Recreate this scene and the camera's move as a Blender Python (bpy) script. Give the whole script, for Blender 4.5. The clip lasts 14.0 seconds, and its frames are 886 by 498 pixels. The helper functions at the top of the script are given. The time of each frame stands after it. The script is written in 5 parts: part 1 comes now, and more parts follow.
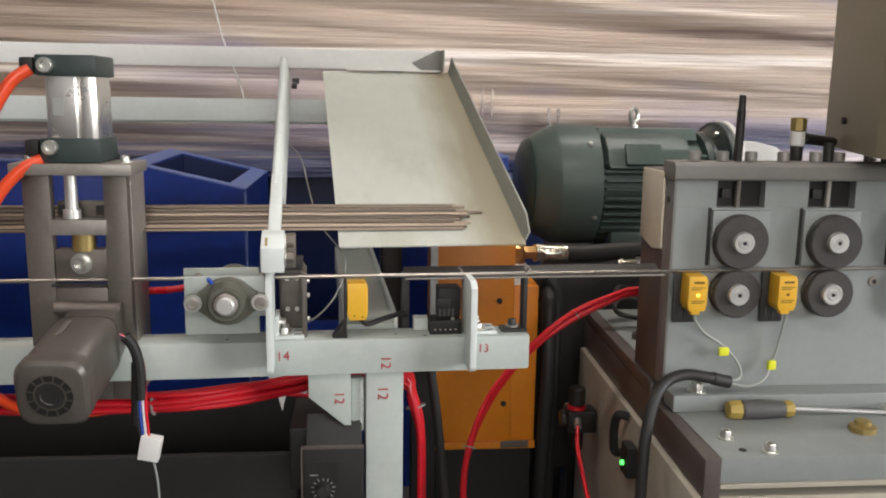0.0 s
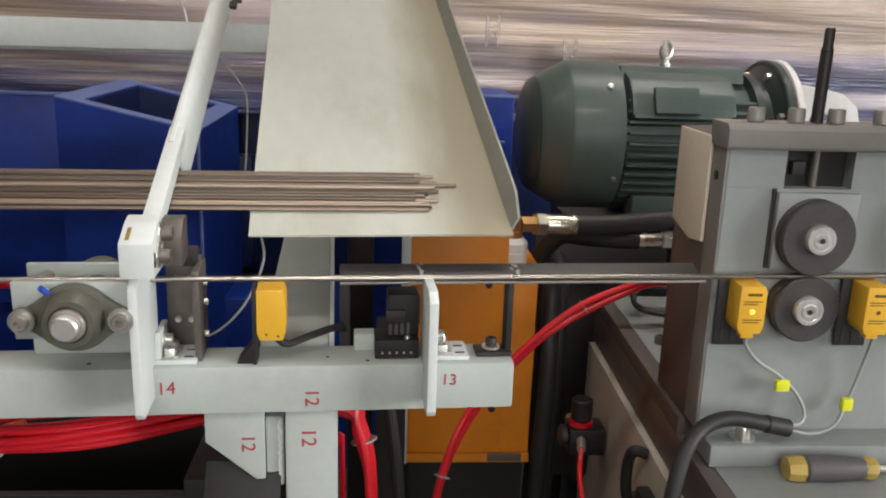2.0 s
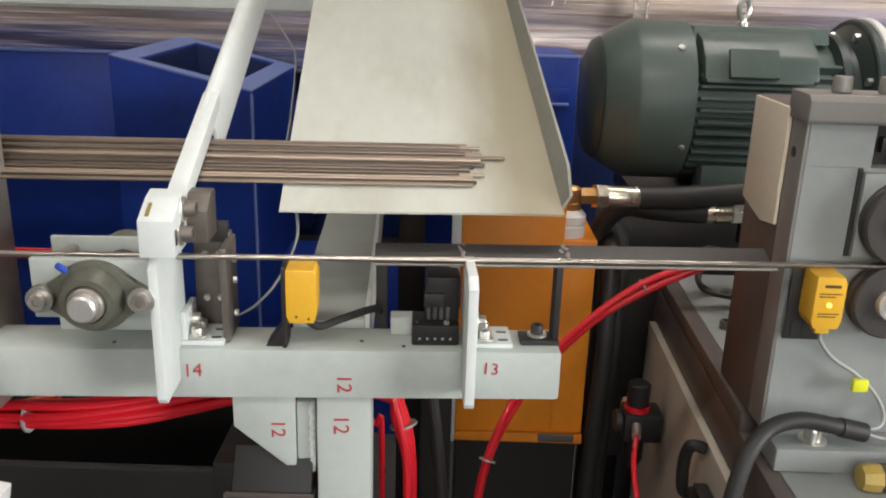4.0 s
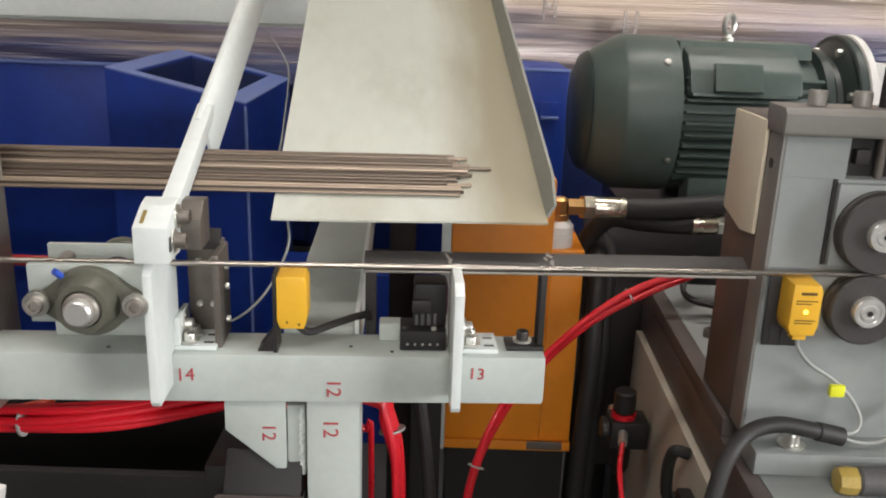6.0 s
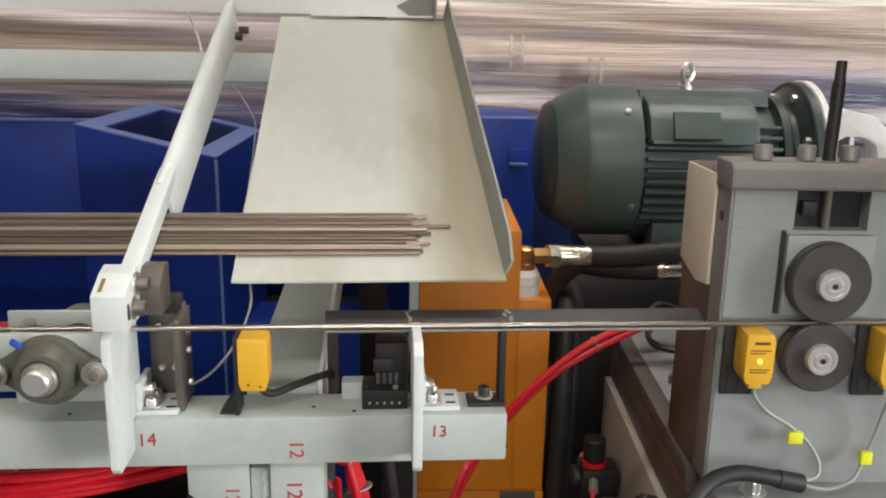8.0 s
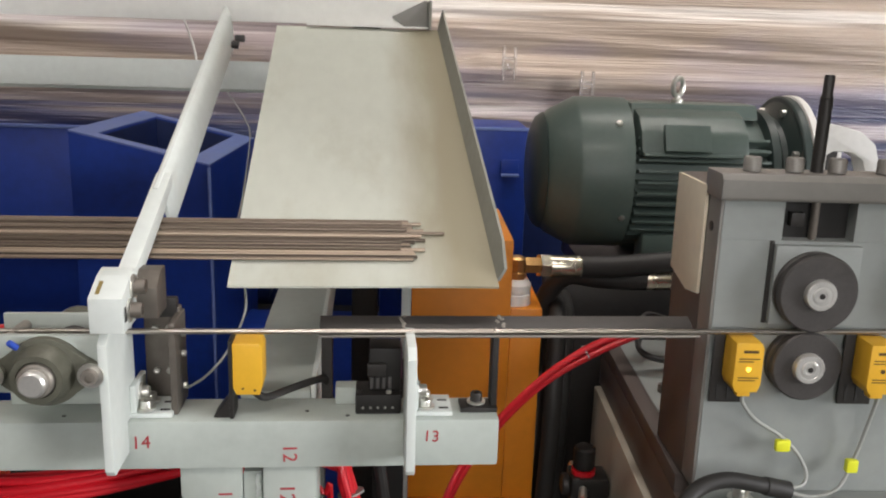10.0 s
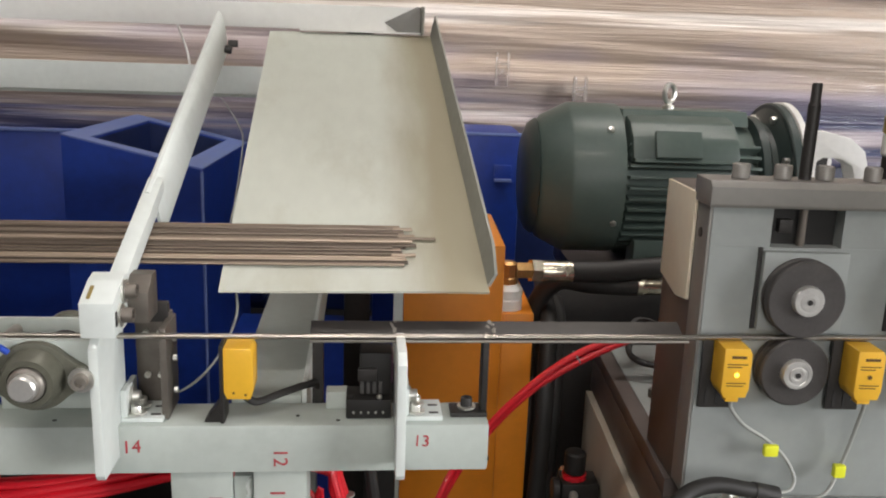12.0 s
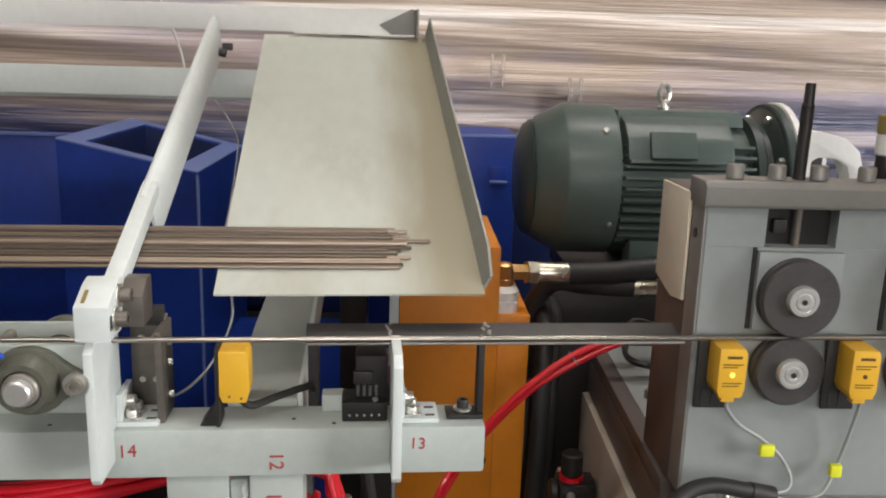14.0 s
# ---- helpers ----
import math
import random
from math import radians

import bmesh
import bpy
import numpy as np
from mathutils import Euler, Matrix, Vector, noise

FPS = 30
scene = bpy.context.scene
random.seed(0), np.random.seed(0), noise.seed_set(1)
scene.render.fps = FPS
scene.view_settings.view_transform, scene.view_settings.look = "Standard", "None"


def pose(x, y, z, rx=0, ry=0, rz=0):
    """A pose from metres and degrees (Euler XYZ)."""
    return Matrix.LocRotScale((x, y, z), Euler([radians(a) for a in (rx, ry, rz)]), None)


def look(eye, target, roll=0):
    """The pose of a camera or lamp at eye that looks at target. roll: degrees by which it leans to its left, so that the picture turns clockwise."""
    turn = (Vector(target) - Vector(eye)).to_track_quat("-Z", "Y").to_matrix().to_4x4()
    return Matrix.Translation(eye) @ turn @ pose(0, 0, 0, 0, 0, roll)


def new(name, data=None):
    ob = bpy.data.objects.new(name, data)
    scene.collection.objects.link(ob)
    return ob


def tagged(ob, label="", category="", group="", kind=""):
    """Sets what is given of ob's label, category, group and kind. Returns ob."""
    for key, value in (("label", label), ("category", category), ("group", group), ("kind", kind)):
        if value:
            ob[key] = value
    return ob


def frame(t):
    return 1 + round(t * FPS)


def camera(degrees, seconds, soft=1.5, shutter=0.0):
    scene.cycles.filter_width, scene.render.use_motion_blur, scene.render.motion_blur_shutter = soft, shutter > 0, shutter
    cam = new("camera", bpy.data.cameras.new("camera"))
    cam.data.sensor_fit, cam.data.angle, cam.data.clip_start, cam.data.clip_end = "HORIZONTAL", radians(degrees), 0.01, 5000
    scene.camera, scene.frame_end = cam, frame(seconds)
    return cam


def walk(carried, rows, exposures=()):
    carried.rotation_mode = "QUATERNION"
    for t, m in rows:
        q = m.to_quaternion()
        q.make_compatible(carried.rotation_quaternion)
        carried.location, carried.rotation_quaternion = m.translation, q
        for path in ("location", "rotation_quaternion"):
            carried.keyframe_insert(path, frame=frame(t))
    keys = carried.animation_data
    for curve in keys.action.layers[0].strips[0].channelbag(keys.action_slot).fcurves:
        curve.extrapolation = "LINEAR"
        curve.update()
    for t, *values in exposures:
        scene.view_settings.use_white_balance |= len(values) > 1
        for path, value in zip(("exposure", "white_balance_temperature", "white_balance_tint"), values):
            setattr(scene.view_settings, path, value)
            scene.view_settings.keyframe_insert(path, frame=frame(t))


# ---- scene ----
cam = camera(54.7, 14.0, soft=2.0)
PATH = [
    (0, (-0.101, -1.244, 1.305), (0.082, 0.715, 0.948), 0.9),
    (0.5, (-0.087, -1.231, 1.304), (0.062, 0.727, 0.922), 0.9),
    (1, (-0.032, -1.2, 1.292), (0.1, 0.751, 0.872), 1.0),
    (1.5, (0.003, -1.06, 1.284), (0.155, 0.878, 0.814), 1.0),
    (2, (0.003, -0.868, 1.305), (0.146, 1.059, 0.788), 1.9),
    (2.5, (0.047, -0.804, 1.309), (0.03, 1.118, 0.754), 2.1),
    (3, (0.051, -0.794, 1.309), (-0.02, 1.115, 0.717), 1.4),
    (3.5, (0.03, -0.794, 1.309), (0.007, 1.108, 0.69), 1.5),
    (6, (0.038, -0.82, 1.311), (0.04, 1.092, 0.724), 2.0),
    (6.5, (0.038, -0.819, 1.311), (0.035, 1.095, 0.73), 1.9),
    (7, (0.039, -0.817, 1.311), (0.037, 1.098, 0.735), 1.8),
    (7.5, (0.051, -0.817, 1.321), (0.074, 1.105, 0.77), 1.4),
    (8, (0.061, -0.827, 1.334), (0.104, 1.11, 0.837), 1.0),
    (10.5, (0.055, -0.839, 1.331), (0.127, 1.105, 0.862), 1.9),
    (11, (0.059, -0.838, 1.332), (0.134, 1.105, 0.865), 2.0),
    (11.5, (0.059, -0.84, 1.333), (0.141, 1.104, 0.87), 2.0),
    (12, (0.059, -0.843, 1.334), (0.14, 1.102, 0.874), 2.0),
    (12.5, (0.059, -0.842, 1.335), (0.141, 1.103, 0.878), 1.9),
    (13, (0.061, -0.838, 1.334), (0.142, 1.106, 0.875), 1.7),
    (13.5, (0.061, -0.84, 1.332), (0.141, 1.105, 0.873), 1.6),
    (14, (0.061, -0.843, 1.334), (0.149, 1.103, 0.879), 1.7),
]
walk(cam, [(t, look(eye, target, roll)) for t, eye, target, roll in PATH], exposures=((0, 0.0), (2, 0.0), (3.5, 0.17), (7.5, 0.15), (8.5, 0.04), (10.5, 0.0), (14, 0.0)))

# ---- world and light ----
world = bpy.data.worlds.new("hall_world")
scene.world = world
world.use_nodes = True
wn = world.node_tree
sky = wn.nodes.new("ShaderNodeTexSky")
sky.sky_type, sky.sun_disc = "NISHITA", False
sky.sun_elevation, sky.sun_rotation = radians(40), radians(100)
wn.nodes["Background"].inputs["Strength"].default_value = 0.12
wn.links.new(sky.outputs[0], wn.nodes["Background"].inputs["Color"])


def area_lamp(name, eye, target, w, h, watts, color):
    data = bpy.data.lights.new(name, "AREA")
    data.shape, data.size, data.size_y, data.energy, data.color = "RECTANGLE", w, h, watts, color
    ob = new(name, data)
    ob.matrix_world = look(eye, target)
    return ob


# daylight through the wide unseen doorway, added front fill, rows of unseen hall lamps
area_lamp("doorway_daylight", (5.1, -2.4, 2.1), (0.3, 0.2, 1.0), 1.8, 1.8, 240, (0.97, 0.96, 0.97))
# fill from the front, added to brighten the orange box and bench
area_lamp("window_daylight", (0.4, -4.9, 2.1), (0.1, 0.3, 0.9), 2.6, 1.5, 72, (1.0, 0.96, 0.93))
area_lamp("hall_lamp_light", (-0.7, -2.4, 4.2), (-0.7, -2.4, 0), 2.6, 0.3, 62, (1.0, 0.91, 0.85))
area_lamp("hall_lamp_light", (-2.9, 0.4, 4.2), (-2.9, 0.4, 0), 2.6, 0.3, 9, (1.0, 0.91, 0.85))
area_lamp("hall_lamp_light", (1.2, 1.0, 4.2), (1.2, 1.0, 0), 3.0, 0.3, 48, (1.0, 0.91, 0.85))


# ---- materials ----
def material(name, color, rough=0.5, metal=0.0, vary=0.12, scale=18.0, bump=0.08, stain=None, amount=0.35,
             stretch=(1, 1, 1), emit=0.0, coat=0.0):
    m = bpy.data.materials.new(name)
    m.use_nodes = True
    nt = m.node_tree
    N, L = nt.nodes, nt.links
    b = N["Principled BSDF"]
    co = N.new("ShaderNodeTexCoord")
    mp = N.new("ShaderNodeMapping")
    mp.inputs["Scale"].default_value = stretch
    L.new(co.outputs["Object"], mp.inputs["Vector"])
    fine = N.new("ShaderNodeTexNoise")
    fine.inputs["Scale"].default_value = scale * 9
    fine.inputs["Detail"].default_value = 5
    big = N.new("ShaderNodeTexNoise")
    big.inputs["Scale"].default_value = scale
    big.inputs["Detail"].default_value = 4
    for n in (fine, big):
        L.new(mp.outputs[0], n.inputs["Vector"])
    mixv = N.new("ShaderNodeMath")
    mixv.operation = "ADD"
    L.new(fine.outputs["Fac"], mixv.inputs[0])
    L.new(big.outputs["Fac"], mixv.inputs[1])
    ramp = N.new("ShaderNodeMapRange")
    ramp.inputs["From Min"].default_value, ramp.inputs["From Max"].default_value = 0.6, 1.4
    ramp.inputs["To Min"].default_value, ramp.inputs["To Max"].default_value = 1 - vary, 1 + vary
    L.new(mixv.outputs[0], ramp.inputs["Value"])
    mul = N.new("ShaderNodeVectorMath")
    mul.operation = "SCALE"
    mul.inputs[0].default_value = color[:3]
    L.new(ramp.outputs[0], mul.inputs["Scale"])
    out = mul.outputs[0]
    if stain:
        st = N.new("ShaderNodeTexNoise")
        st.inputs["Scale"].default_value = scale * 0.55
        st.inputs["Detail"].default_value = 7
        st.inputs["Roughness"].default_value = 0.7
        L.new(mp.outputs[0], st.inputs["Vector"])
        sr = N.new("ShaderNodeMapRange")
        sr.inputs["From Min"].default_value, sr.inputs["From Max"].default_value = 0.52, 0.72
        sr.inputs["To Max"].default_value = amount
        L.new(st.outputs["Fac"], sr.inputs["Value"])
        mx = N.new("ShaderNodeMix")
        mx.data_type = "RGBA"
        L.new(sr.outputs[0], mx.inputs["Factor"])
        L.new(out, mx.inputs["A"])
        mx.inputs["B"].default_value = (*stain, 1)
        out = mx.outputs["Result"]
    L.new(out, b.inputs["Base Color"])
    rr = N.new("ShaderNodeMapRange")
    rr.inputs["To Min"].default_value, rr.inputs["To Max"].default_value = max(rough - 0.1, 0.03), min(rough + 0.12, 1)
    L.new(big.outputs["Fac"], rr.inputs["Value"])
    L.new(rr.outputs[0], b.inputs["Roughness"])
    b.inputs["Metallic"].default_value = metal
    b.inputs["Coat Weight"].default_value = coat
    bp = N.new("ShaderNodeBump")
    bp.inputs["Strength"].default_value, bp.inputs["Distance"].default_value = bump, 0.002
    L.new(fine.outputs["Fac"], bp.inputs["Height"])
    L.new(bp.outputs[0], b.inputs["Normal"])
    if emit:
        b.inputs["Emission Color"].default_value = (*color[:3], 1)
        b.inputs["Emission Strength"].default_value = emit
    return m


M = {
    "grey": material("grey_green_enamel", (0.455, 0.50, 0.465), 0.42, vary=0.06, scale=9, stain=(0.25, 0.25, 0.22), amount=0.25),
    "white": material("pale_grey_enamel", (0.70, 0.745, 0.72), 0.4, vary=0.05, scale=9, stain=(0.36, 0.35, 0.31), amount=0.2),
    "sheet": material("galvanised_sheet", (0.545, 0.565, 0.50), 0.48, 0.1, vary=0.06, scale=6, stain=(0.30, 0.26, 0.16), amount=0.42, stretch=(1, 0.3, 1)),
    # sheet colour darkened for the shade on the chute's bent side and rail end
    "bent": material("bent_sheet_in_shade", (0.27, 0.27, 0.235), 0.5, 0.1, vary=0.1, scale=9, stain=(0.20, 0.17, 0.11), amount=0.4),
    "face": material("machine_grey_enamel", (0.285, 0.305, 0.295), 0.36, vary=0.06, scale=8, stain=(0.18, 0.18, 0.17), amount=0.3),
    "rail": material("white_rail_enamel", (0.90, 0.90, 0.87), 0.4, vary=0.04, scale=8, stain=(0.6, 0.58, 0.52), amount=0.2),
    "cap": material("darker_grey_enamel", (0.215, 0.205, 0.19), 0.4, vary=0.07, scale=10),
    # umber holds the shade on the machine's left side; controller rims share it
    "side": material("umber_shade_and_rim", (0.095, 0.078, 0.070), 0.45, vary=0.08, scale=10),
    "bolt": material("satin_grey_screws", (0.30, 0.285, 0.265), 0.45, 0.35, vary=0.1, scale=30),
    "gun": material("dark_grey_motor_enamel", (0.10, 0.09, 0.078), 0.36, 0.2, vary=0.12, scale=14),
    # bright cream for the light that falls on the machine's side
    "cover": material("cream_light_patch", (0.80, 0.71, 0.55), 0.45, vary=0.05, scale=8),
    "cream": material("cream_enamel", (0.46, 0.42, 0.34), 0.45, vary=0.06, scale=8, stain=(0.36, 0.31, 0.23), amount=0.4),
    "steel": material("bare_steel", (0.36, 0.335, 0.30), 0.42, 0.6, vary=0.14, scale=22, bump=0.12, stain=(0.16, 0.13, 0.10), amount=0.45),
    "dullsteel": material("oiled_steel_plate", (0.17, 0.15, 0.13), 0.42, 0.55, vary=0.12, scale=16, stain=(0.10, 0.08, 0.065), amount=0.5),
    "bright": material("turned_steel", (0.78, 0.77, 0.74), 0.34, 0.75, vary=0.08, scale=30, bump=0.1),
    "zinc": material("zinc_plated_steel", (0.72, 0.71, 0.66), 0.3, 0.9, vary=0.1, scale=30),
    "chrome": material("anodised_aluminium", (0.78, 0.76, 0.73), 0.28, 0.9, vary=0.05, scale=20, bump=0.04),
    "rod": material("rusty_drawn_rod", (0.31, 0.245, 0.19), 0.33, 0.7, vary=0.2, scale=14, stain=(0.20, 0.115, 0.06), amount=0.6, stretch=(0.12, 1, 1)),
    "feed": material("bright_drawn_rod", (0.46, 0.42, 0.37), 0.28, 0.95, vary=0.12, scale=14, stretch=(0.1, 1, 1)),
    "dark": material("black_oxide_steel", (0.045, 0.042, 0.04), 0.45, 0.5, vary=0.15, scale=20),
    "black": material("black_plastic", (0.012, 0.011, 0.010), 0.55, vary=0.2, scale=14, stain=(0.04, 0.036, 0.032), amount=0.2),
    "rubber": material("black_rubber_hose", (0.022, 0.021, 0.02), 0.55, vary=0.15, scale=20),
    "tyre": material("blackened_roller", (0.062, 0.057, 0.055), 0.48, 0.25, vary=0.15, scale=30, stain=(0.13, 0.12, 0.11), amount=0.3),
    "vee": material("dark_angle_iron", (0.048, 0.043, 0.040), 0.5, 0.2, vary=0.15, scale=14, stain=(0.10, 0.09, 0.08), amount=0.4),
    "green": material("dark_green_motor_enamel", (0.070, 0.098, 0.086), 0.42, vary=0.1, scale=10, stain=(0.11, 0.13, 0.115), amount=0.3, coat=0.05),
    "darkgreen": material("black_green_enamel", (0.03, 0.045, 0.042), 0.4, vary=0.12, scale=12),
    "bearing": material("olive_cast_iron", (0.12, 0.12, 0.092), 0.45, 0.2, vary=0.15, scale=25, bump=0.25),
    "blue": material("blue_machine_enamel", (0.008, 0.037, 0.27), 0.40, vary=0.22, scale=4, stain=(0.005, 0.012, 0.05), amount=0.6),
    # the bed's blue darkened to hold the shade inside the post and behind
    "navy": material("blue_in_shade", (0.005, 0.014, 0.07), 0.42, vary=0.2, scale=5, stain=(0.004, 0.008, 0.03), amount=0.5),
    "bluedge": material("pale_blue_edge", (0.13, 0.185, 0.42), 0.45, vary=0.15, scale=12),
    "orange": material("orange_enamel", (0.77, 0.258, 0.015), 0.42, vary=0.06, scale=7, stain=(0.42, 0.14, 0.02), amount=0.3),
    "yellow": material("yellow_sensor_plastic", (0.80, 0.45, 0.035), 0.38, vary=0.04, scale=20, bump=0.03),
    "tag": material("yellow_cable_marker", (0.78, 0.80, 0.03), 0.45, vary=0.05, scale=30),
    "red": material("red_air_tube", (0.66, 0.012, 0.024), 0.3, vary=0.08, scale=20, coat=0.3),
    "orangered": material("orange_red_air_tube", (0.80, 0.075, 0.02), 0.3, vary=0.08, scale=20, coat=0.3),
    "ink": material("red_marker_ink", (0.42, 0.05, 0.06), 0.6, vary=0.2, scale=60),
    "inkdark": material("dark_print", (0.10, 0.05, 0.01), 0.6),
    "clear": material("clear_plastic", (0.85, 0.82, 0.80), 0.15, vary=0.03, scale=20),
    "plastic": material("white_nylon", (0.78, 0.77, 0.74), 0.4, vary=0.05, scale=30),
    "cable": material("grey_cable_sheath", (0.33, 0.34, 0.32), 0.45, vary=0.08, scale=30),
    "bluewire": material("blue_wire", (0.03, 0.08, 0.45), 0.4),
    "brass": material("brass_fitting", (0.55, 0.33, 0.13), 0.32, 0.85, vary=0.15, scale=30),
    "nickel": material("nickel_ferrule", (0.70, 0.65, 0.53), 0.26, 0.95, vary=0.1, scale=20),
    "copper": material("brass_guide_bush", (0.36, 0.27, 0.10), 0.4, 0.6, vary=0.12, scale=30),
    "knobyellow": material("ochre_handle_end", (0.42, 0.30, 0.07), 0.45, vary=0.15, scale=30),
    "handle": material("grey_rubber_grip", (0.085, 0.082, 0.08), 0.55, vary=0.15, scale=30),
    "concrete": material("dark_oily_concrete", (0.045, 0.042, 0.04), 0.7, vary=0.25, scale=3, bump=0.3, stain=(0.02, 0.02, 0.02), amount=0.6),
    "hallwall": material("hall_wall_paint", (0.24, 0.24, 0.225), 0.7, vary=0.08, scale=1.5, stain=(0.28, 0.27, 0.25), amount=0.3),
    "lampglow": material("lamp_diffuser", (1.0, 0.97, 0.93), 0.5, vary=0.0, emit=6.0),
    "led": material("amber_led", (1.0, 0.62, 0.08), 0.4, vary=0.0, emit=3.0),
    "greenled": material("green_led", (0.10, 1.0, 0.15), 0.4, vary=0.0, emit=2.0),
    "magenta": material("magenta_lens", (0.75, 0.02, 0.18), 0.3),
    "whitepaint": material("white_cast_bracket", (0.72, 0.71, 0.68), 0.45, vary=0.06, scale=10, stain=(0.5, 0.47, 0.42), amount=0.3),
}


def film_material():
    """Clear stretch film drawn tight in long bands over stacked steel, its white glints painted in."""
    m = bpy.data.materials.new("stretch_film_over_steel")
    m.use_nodes = True
    nt = m.node_tree
    N, L = nt.nodes, nt.links
    b = N["Principled BSDF"]
    co = N.new("ShaderNodeTexCoord")

    def streak(sx, sz, rot, detail):
        mp = N.new("ShaderNodeMapping")
        mp.inputs["Scale"].default_value = (sx, 0.4, sz)
        mp.inputs["Rotation"].default_value = (0, radians(rot), 0)
        L.new(co.outputs["Object"], mp.inputs["Vector"])
        n = N.new("ShaderNodeTexNoise")
        n.inputs["Scale"].default_value = 1.0
        n.inputs["Detail"].default_value = detail
        n.inputs["Roughness"].default_value = 0.62
        L.new(mp.outputs[0], n.inputs["Vector"])
        return n

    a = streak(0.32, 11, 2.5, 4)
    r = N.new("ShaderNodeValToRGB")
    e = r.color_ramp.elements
    # the ramp's pale end paints the film's highlights as white streaks
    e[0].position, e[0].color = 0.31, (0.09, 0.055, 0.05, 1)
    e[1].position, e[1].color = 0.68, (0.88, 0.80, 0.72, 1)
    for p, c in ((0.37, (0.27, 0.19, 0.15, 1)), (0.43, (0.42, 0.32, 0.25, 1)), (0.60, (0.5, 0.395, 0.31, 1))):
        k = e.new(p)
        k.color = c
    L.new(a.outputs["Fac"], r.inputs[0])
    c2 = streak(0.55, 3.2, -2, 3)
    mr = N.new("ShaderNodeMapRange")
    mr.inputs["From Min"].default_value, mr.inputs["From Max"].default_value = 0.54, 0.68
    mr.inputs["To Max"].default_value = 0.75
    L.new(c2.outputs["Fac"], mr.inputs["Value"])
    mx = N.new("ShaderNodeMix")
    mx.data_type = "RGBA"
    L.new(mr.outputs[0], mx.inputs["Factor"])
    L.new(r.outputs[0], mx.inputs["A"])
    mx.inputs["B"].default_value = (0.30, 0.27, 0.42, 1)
    # the blue bed of the machine shows through near the lower edge
    sep = N.new("ShaderNodeSeparateXYZ")
    L.new(co.outputs["Object"], sep.inputs[0])
    low = N.new("ShaderNodeMapRange")
    low.inputs["From Min"].default_value, low.inputs["From Max"].default_value = 1.165, 1.055
    L.new(sep.outputs["Z"], low.inputs["Value"])
    fade = N.new("ShaderNodeMath")
    fade.operation = "MULTIPLY"
    L.new(low.outputs[0], fade.inputs[0])
    band = N.new("ShaderNodeMapRange")
    band.inputs["From Min"].default_value, band.inputs["From Max"].default_value = 0.66, 0.46
    L.new(a.outputs["Fac"], band.inputs["Value"])
    L.new(band.outputs[0], fade.inputs[1])
    mb = N.new("ShaderNodeMix")
    mb.data_type = "RGBA"
    L.new(fade.outputs[0], mb.inputs["Factor"])
    L.new(mx.outputs["Result"], mb.inputs["A"])
    mb.inputs["B"].default_value = (0.02, 0.03, 0.11, 1)
    L.new(mb.outputs["Result"], b.inputs["Base Color"])
    b.inputs["Roughness"].default_value = 0.32
    b.inputs["Coat Weight"].default_value = 1.0
    b.inputs["Coat Roughness"].default_value = 0.12
    bp = N.new("ShaderNodeBump")
    bp.inputs["Strength"].default_value, bp.inputs["Distance"].default_value = 0.9, 0.02
    fine = streak(0.7, 34, 3.5, 5)
    L.new(fine.outputs["Fac"], bp.inputs["Height"])
    L.new(bp.outputs[0], b.inputs["Normal"])
    L.new(bp.outputs[0], b.inputs["Coat Normal"])
    return m


def vary_each(m, lo, hi):
    """Brightness that differs from object to object."""
    nt = m.node_tree
    b = nt.nodes["Principled BSDF"]
    link = b.inputs["Base Color"].links[0]
    src = link.from_socket
    info = nt.nodes.new("ShaderNodeObjectInfo")
    mr = nt.nodes.new("ShaderNodeMapRange")
    mr.inputs["To Min"].default_value, mr.inputs["To Max"].default_value = lo, hi
    nt.links.new(info.outputs["Random"], mr.inputs["Value"])
    sc = nt.nodes.new("ShaderNodeVectorMath")
    sc.operation = "SCALE"
    nt.links.new(src, sc.inputs[0])
    nt.links.new(mr.outputs[0], sc.inputs["Scale"])
    nt.links.new(sc.outputs[0], b.inputs["Base Color"])


def smear(m, x_a, x_b, color, amount):
    """A long brown oil smear across a sheet, between two places along x, broken up by noise."""
    nt = m.node_tree
    N, L = nt.nodes, nt.links
    b = N["Principled BSDF"]
    src = b.inputs["Base Color"].links[0].from_socket
    co = N.new("ShaderNodeTexCoord")
    sep = N.new("ShaderNodeSeparateXYZ")
    L.new(co.outputs["Object"], sep.inputs[0])
    mp = N.new("ShaderNodeMapping")
    mp.inputs["Scale"].default_value = (9, 2.2, 1)
    L.new(co.outputs["Object"], mp.inputs["Vector"])
    n = N.new("ShaderNodeTexNoise")
    n.inputs["Scale"].default_value, n.inputs["Detail"].default_value = 1.6, 6
    L.new(mp.outputs[0], n.inputs["Vector"])
    off = N.new("ShaderNodeMath")
    off.operation = "MULTIPLY_ADD"
    off.inputs[1].default_value = 0.09
    L.new(n.outputs["Fac"], off.inputs[0])
    L.new(sep.outputs["X"], off.inputs[2])
    mr = N.new("ShaderNodeMapRange")
    mr.interpolation_type = "SMOOTHSTEP"
    mr.inputs["From Min"].default_value, mr.inputs["From Max"].default_value = x_a, x_b
    mr.inputs["To Max"].default_value = amount
    L.new(off.outputs[0], mr.inputs["Value"])
    mx = N.new("ShaderNodeMix")
    mx.data_type = "RGBA"
    L.new(mr.outputs[0], mx.inputs["Factor"])
    L.new(src, mx.inputs["A"])
    mx.inputs["B"].default_value = (*color, 1)
    L.new(mx.outputs["Result"], b.inputs["Base Color"])


